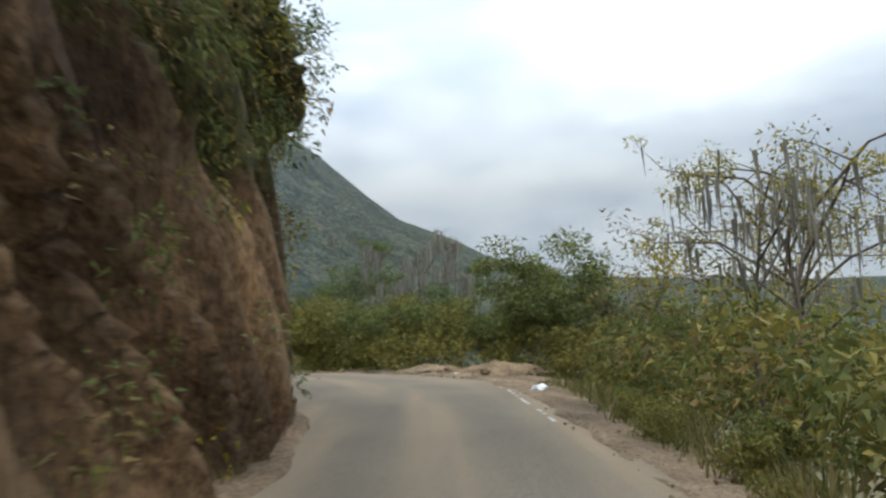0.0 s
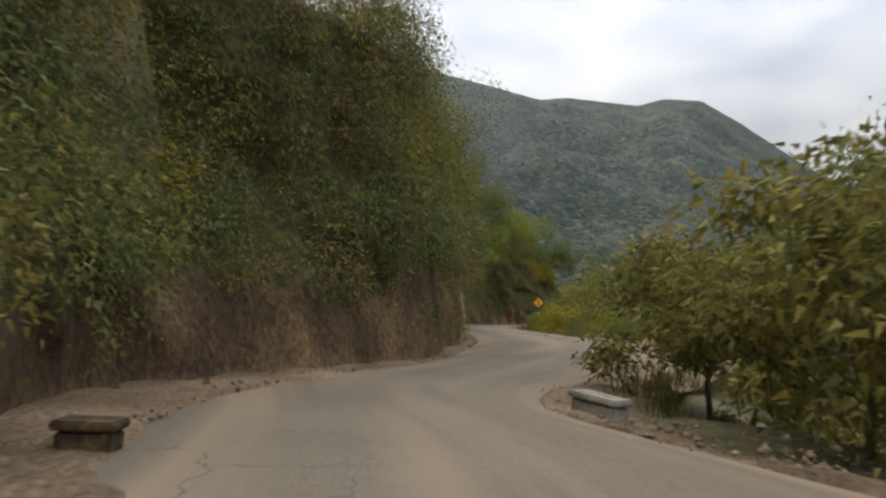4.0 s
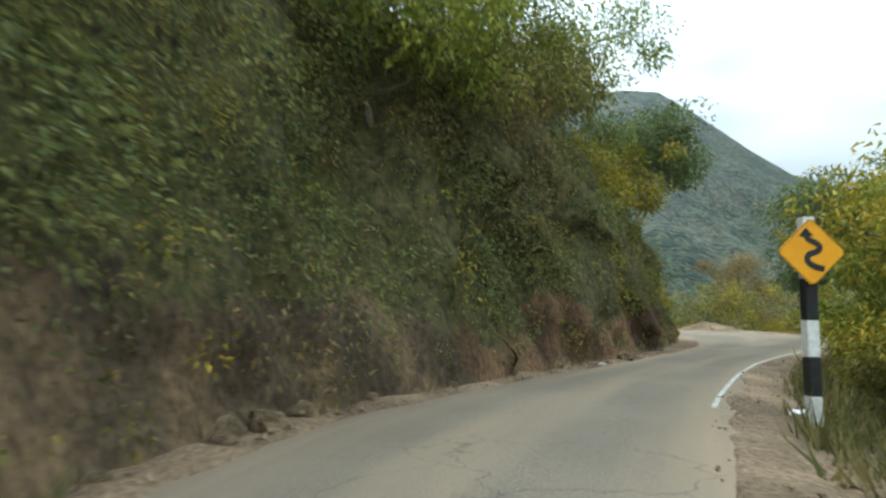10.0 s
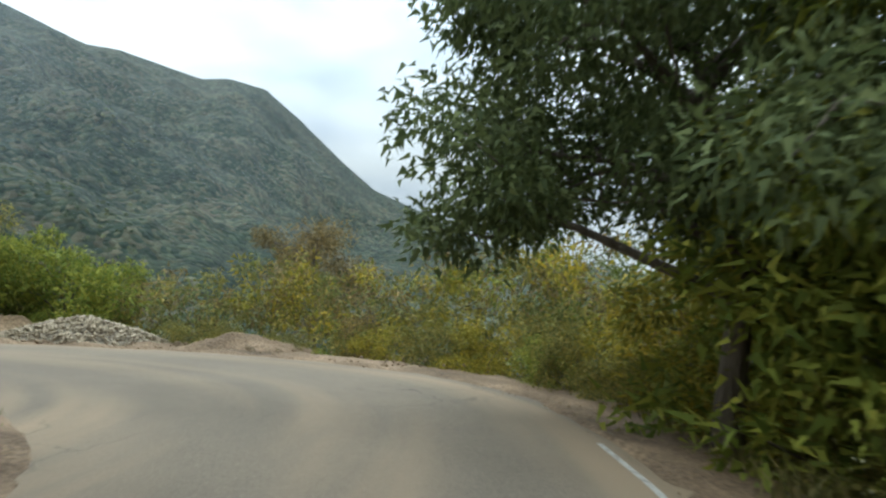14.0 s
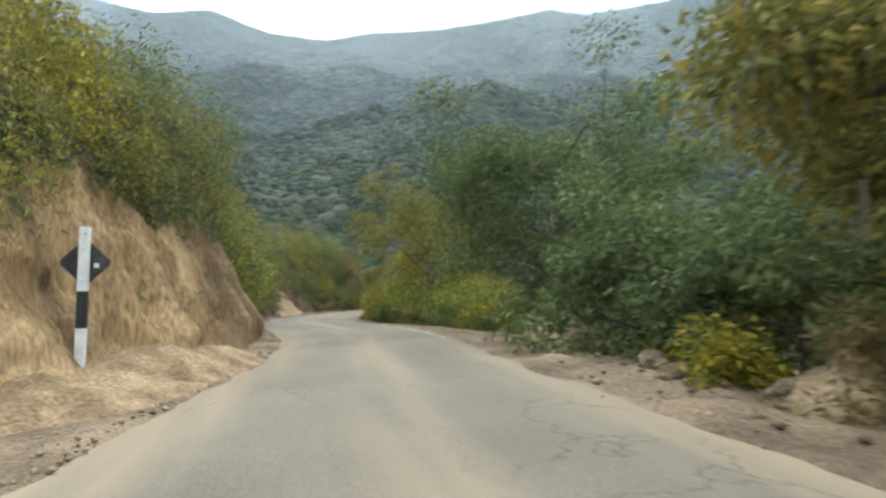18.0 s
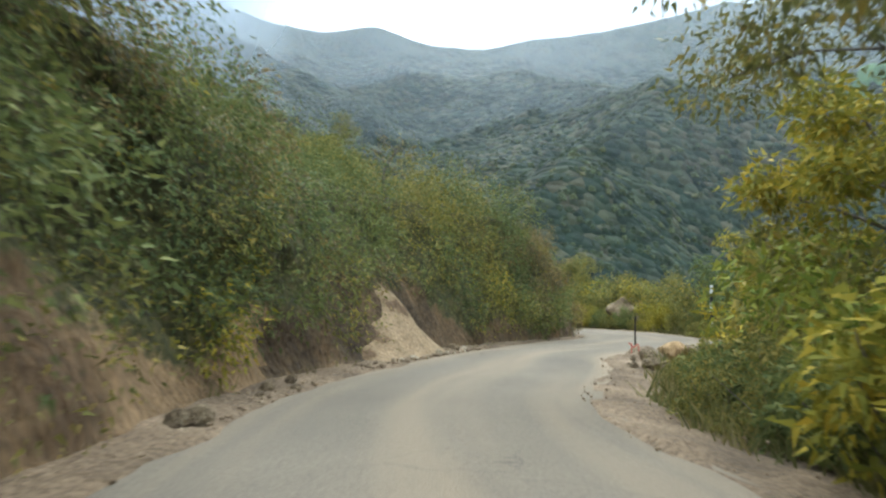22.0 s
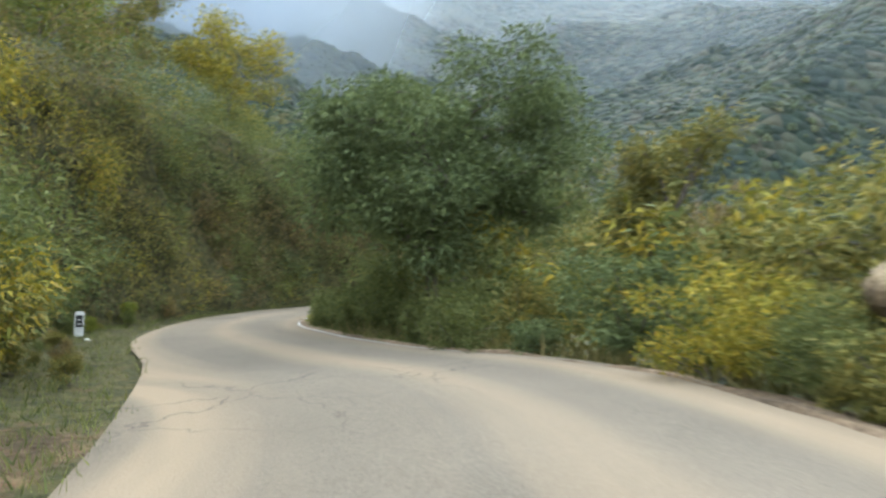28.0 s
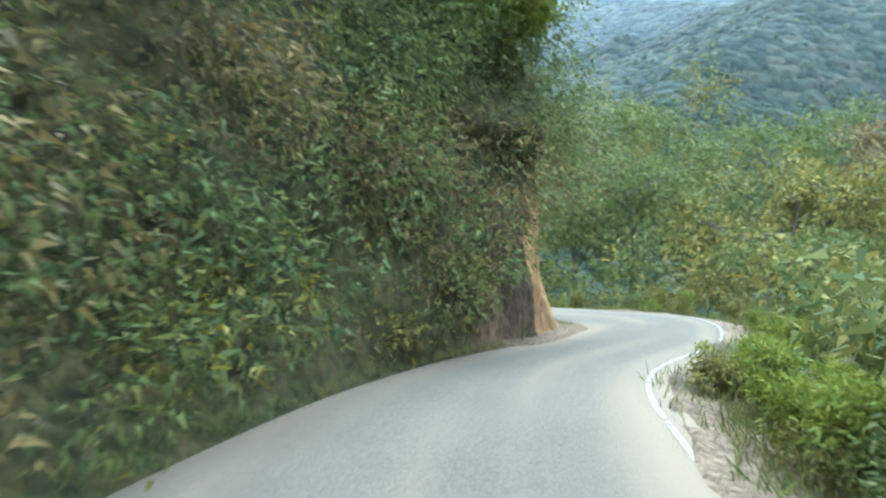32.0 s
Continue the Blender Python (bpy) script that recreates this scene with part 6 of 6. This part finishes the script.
def scatter_rocks(n, u0, u1, side, lo, hi, s0, s1, label):
    for k in range(n):
        u = u0 + (u1 - u0) * RNG.random()
        l, r, nn = edges(u)
        d = lo + (hi - lo) * RNG.random()
        p = (l[0] + nn[0] * d) if side > 0 else (r[0] - nn[0] * d)
        s = s0 + (s1 - s0) * RNG.random() ** 2
        ob = new("rock", LOOSE[k % 6])
        ob.matrix_basis = pose(p[0], p[1], 0.02 + s * 0.3, *(RNG.random(3) * 40), ) @ Matrix.Rotation(RNG.random() * 6.28, 4, "Z") @ Matrix.Diagonal((s, s, s, 1))
        tagged(ob, label, "rock", "fallen rocks")


scatter_rocks(24, 12.8, 18.5, 1, 0.1, 0.5, 0.06, 0.24, "brown rock fallen below the cutting")
scatter_rocks(12, 13.2, 17.0, 1, 0.15, 0.4, 0.1, 0.22, "tan rock outcrop at the foot of the cutting")
scatter_rocks(26, 27.5, 32.5, 1, 0.1, 0.9, 0.06, 0.22, "brown rock fallen below the bank")
scatter_rocks(10, 5, 8, 1, 0.3, 1.6, 0.05, 0.16, "brown rock fallen below the bank")
scatter_rocks(20, 22.8, 25.6, -1, 0.8, 2.2, 0.08, 0.3, "pale clod of earth in the roadside heap")
scatter_rocks(14, 31.2, 32.6, -1, 0.3, 1.4, 0.06, 0.25, "grey rock in the broken road edge")
scatter_rocks(10, 4.6, 6.4, -1, 0.5, 2.5, 0.05, 0.18, "tan clod on the dirt shoulder")
for x, y, s in ((-21.87, 52.9, 0.08), (-17.8, 50.1, 0.07), (-19.6, 52.7, 0.06), (-16.3, 48.4, 0.06), (2.6, 17.4, 0.1)):
    ob = new("rock", LOOSE[2])
    ob.matrix_basis = pose(x, y, 0.05) @ Matrix.Diagonal((s * 1.4, s, s * 0.6, 1))
    tagged(ob, "small dark clod lying on the asphalt", "rock")

def loose_soil(u0, u1, side, lo, hi, n, s0, s1, z, label):
    """Crumbs and small stones strewn along an edge, kept as one mass."""
    us = u0 + (u1 - u0) * RNG.random(n)
    l, r, nn = edges(us)
    d = (lo + (hi - lo) * RNG.random(n) ** 1.4)[:, None]
    p = l + nn * d if side > 0 else r - nn * d
    size = s0 + (s1 - s0) * RNG.random(n) ** 4
    c = np.concatenate([p, (z + size * 0.2)[:, None]], -1)
    v = np.array([(1, 0, 0), (-1, 0, 0), (0, 1, 0), (0, -1, 0), (0, 0, 0.75), (0, 0, -0.75)])[None] * (0.6 + 0.8 * RNG.random((n, 6, 1)))
    a = RNG.random(n) * math.pi
    x, y = v[..., 0] * np.cos(a)[:, None] - v[..., 1] * np.sin(a)[:, None], v[..., 0] * np.sin(a)[:, None] + v[..., 1] * np.cos(a)[:, None]
    v = c[:, None] + np.stack([x, y, v[..., 2]], -1) * size[:, None, None]
    one = np.array([(0, 2, 4), (2, 1, 4), (1, 3, 4), (3, 0, 4), (2, 0, 5), (1, 2, 5), (3, 1, 5), (0, 3, 5)])
    f = (one[None] + 6 * np.arange(n)[:, None, None]).reshape(-1, 3)
    return tagged(new("loose_soil", poly_mesh("loose_soil", v.reshape(-1, 3), f, CLODS)), label, "loose soil", kind="stuff")


loose_soil(0, 35, -1, -0.2, 2.2, 3800, 0.008, 0.035, 0.02, "crumbs of tan soil and small stones along the shoulder")
loose_soil(4.6, 7.2, -1, 0, 5.0, 900, 0.01, 0.07, 0.03, "broken stones strewn over the dirt pull-out")
loose_soil(9.5, 12, -1, 0.1, 3.0, 600, 0.01, 0.09, 0.05, "tan clods pushed up along the road's edge")
loose_soil(22, 26.5, -1, 0.2, 3.0, 1000, 0.01, 0.09, 0.05, "tan clods pushed up along the road's edge")
loose_soil(4, 20, 1, 0, 0.9, 2600, 0.008, 0.06, 0.03, "crumbled brown soil at the foot of the cutting")
loose_soil(24, 34, 1, 0, 1.0, 2400, 0.008, 0.06, 0.03, "crumbled tan soil at the foot of the bank")
loose_soil(30.7, 32.2, 1, 0, 0.7, 260, 0.02, 0.11, 0.03, "broken stones below the pale slab")

# slumped grey debris below the bank, and dirt heaps
def heap(name, x, y, rx, ry, h, turn, mat, seed, label, cat="dirt mound", rough=0.28):
    k = 34
    pts = np.empty((k, k, 3))
    for i in range(k):
        for j in range(k):
            a, b = 2 * i / (k - 1) - 1, 2 * j / (k - 1) - 1
            r = min(1.0, math.hypot(a, b))
            n = fbm((a * 2.2 + seed, b * 2.2, seed), 4)
            lump = noise.noise(Vector((a * rx * 2.4, b * ry * 2.4, seed)))
            pts[i, j] = (a * rx, b * ry, h * (1 - r * r) ** 1.4 * (1 + rough * n) + (0.06 * n + 0.06 * lump * (1 - r) if r < 0.97 else -0.12))
    ob = new(name, grid_mesh(name, pts, mat))
    ob.matrix_basis = pose(x, y, 0.0, 0, 0, turn)
    return tagged(ob, label, cat) if label else ob


heap("dirt_mound", 2.0, 24.6, 1.9, 1.3, 0.3, 30, HEAP_DIRT, 1.1, "tan dirt heap at the outside of the bend")
heap("dirt_mound", -0.6, 25.9, 1.6, 0.9, 0.17, 20, HEAP_DIRT, 2.2, "low tan dirt heap on the shoulder")
heap("dirt_mound", -14.1, 49.3, 2.1, 0.9, 0.44, 60, HEAP_DIRT, 3.3, "tan dirt heap along the road's edge")
heap("dirt_mound", -11.6, 46.2, 2.0, 0.8, 0.4, 70, HEAP_DIRT, 4.4, "tan dirt heap along the road's edge")
heap("dirt_mound", -47.2, 106.4, 2.0, 1.0, 0.8, 5, HEAP_DIRT, 5.5, "tan clodded dirt heap beside the stones")
heap("dirt_mound", -52.0, 105.8, 1.8, 0.8, 0.5, -5, HEAP_DIRT, 6.6, "tan clodded dirt heap")
heap("dirt_mound", -63.4, 104.7, 2.1, 1.0, 0.75, 10, TALUS, 9.4, "pale sandy heap grown with weeds beside the road")
heap("dirt_mound", -38.6, 105.2, 2.4, 0.9, 0.5, 35, SHOULDER, 7.7, "low brown dirt berm at the bend")
heap("dirt_mound", -92.1, 97.6, 1.1, 0.6, 0.26, 5, SHOULDER, 8.8, "small brown dirt heap by the broken edge")
for k, (u, off, h) in enumerate(((24.9, 2.0, 0.5), (25.4, 1.7, 0.7), (25.85, 1.5, 0.55))):
    l_, r_, n_ = edges(u)
    p_ = l_[0] + n_[0] * off
    heap("talus", p_[0], p_[1], 3.4, 1.7, h * 0.9, math.degrees(math.atan2(-n_[0, 0], n_[0, 1])), TALUS, 12.3 + k, "pale sandy earth fallen below the tan bank", "talus", 0.14)
slump = new("debris_slope")
slump.matrix_basis = pose(-90.0, 90.2, 0.0, 0, 0, 8)
k = 36
pts = np.empty((k, k, 3))
for i in range(k):
    l_, r_, n_ = edges(30.85 + 1.0 * i / (k - 1))
    high = np.interp(i / (k - 1), [0, 0.2, 0.42, 0.58, 0.8, 1], [-0.1, 1.0, 2.1, 2.15, 1.2, -0.1])
    for j in range(k):
        f = j / (k - 1)
        rise = math.sin(min(1.0, f / 0.62) * math.pi / 2) ** 1.1
        p_ = l_[0] + n_[0] * (0.05 + 3.2 * f)
        g = fbm((i * 0.13, j * 0.13, 3.1), 4)
        pts[i, j] = (*p_, -0.1 + high * rise + 0.16 * g * min(1.0, 4 * f))
slab = new("slab", grid_mesh("slab", pts[:, ::-1], SLAB_FACE))
slab.parent = slump
slab.matrix_parent_inverse = slump.matrix_basis.inverted()
for k in range(26):
    l_, r_, n_ = edges(30.95 + 0.95 * RNG.random())
    p_ = l_[0] + n_[0] * (0.35 * RNG.random() - 0.05)
    size = 0.04 + 0.09 * RNG.random() ** 2
    ob = part("stone", STONES[k % 8], slump)
    ob.matrix_parent_inverse = slump.matrix_basis.inverted()
    ob.matrix_basis = pose(p_[0], p_[1], 0.02 + size * 0.3, *(RNG.random(3) * 360)) @ Matrix.Diagonal((size, size, size, 1))
tagged(slump, "pale rock slab with brown soil stains leaning on the bank", "debris")
heap("dirt_mound", -10.4, 21.6, 1.3, 0.9, 0.22, 40, SHOULDER, 10.1, "brown soil fallen by the drain")

for x, y, rx, ry, turn in ((-2.4, 24.5, 1.4, 0.24, -28), (-0.7, 23.2, 1.0, 0.2, -40), (-3.7, 25.7, 0.7, 0.16, -25)):
    heap("asphalt_remnant", x, y, rx, ry, 0.1, turn, OLD_TAR, 14.0 + x, "broken dark asphalt remaining in the dirt pull-out", "asphalt")

stake = new("stake", tubes("stake", [(np.array([(0, 0, -0.2), (0.01, 0, 0.4), (0.02, 0.01, 0.88)]), 0.028, 0.024)], RUST, 8))
stake.matrix_basis = pose(-92.3, 97.36, 0.25)
tagged(stake, "thin dark iron stake at the broken edge", "stake")
for x, y, h in ((-91.9, 97.2, 0.38), (-91.4, 97.35, 0.36)):
    ob = new("warning_stick", tubes("warning_stick", [(np.array([(0, 0, -0.2), (0.02, 0.03, h)]), 0.015, 0.012)], RED, 6))
    ob.matrix_basis = pose(x, y, 0)
    tagged(ob, "short faded red stick marking the broken edge", "stake", "warning sticks")
tape_pts = np.array([(-91.95 + 0.6 * f, 97.15 + 0.2 * f, 0.36 - 0.1 * math.sin(f * math.pi)) for f in np.linspace(0, 1, 12)])
tv = np.concatenate([tape_pts, tape_pts + (0, 0, 0.04)])
ob = new("warning_tape", poly_mesh("warning_tape", tv, np.array([(i, i + 1, 13 + i, 12 + i) for i in range(11)]), RED))
tagged(ob, "sagging faded red warning tape between sticks", "warning tape")
bag = new("litter_bag", rock(0.15, 31, PLASTIC, 0.55, 3, 0.7))
bag.matrix_basis = pose(2.2, 15.4, 0.07, 0, 0, 20)
tagged(bag, "crumpled white plastic bag lying on the verge", "litter")
for k, (x, y, size) in enumerate(((-36.1, 76.2, 0.07), (-31.5, 70.6, 0.1), (-31.0, 66.2, 0.08), (-115.0, 83.2, 0.06), (0.3, 22.2, 0.07))):
    ob = new("litter", rock(size, 41 + k, PLASTIC, 0.4, 2, 0.8))
    ob.matrix_basis = pose(x, y, 0.05, 0, 0, 37 * k)
    tagged(ob, "small crumpled scrap of white plastic on the verge", "litter")
edge_rock = new("rock", rock(0.34, 33, TAN, 0.7, 3, 0.45))
edge_rock.matrix_basis = pose(-91.6, 98.35, 0.2, 0, 6, 30)
tagged(edge_rock, "tan rounded rock at the broken road edge", "rock")
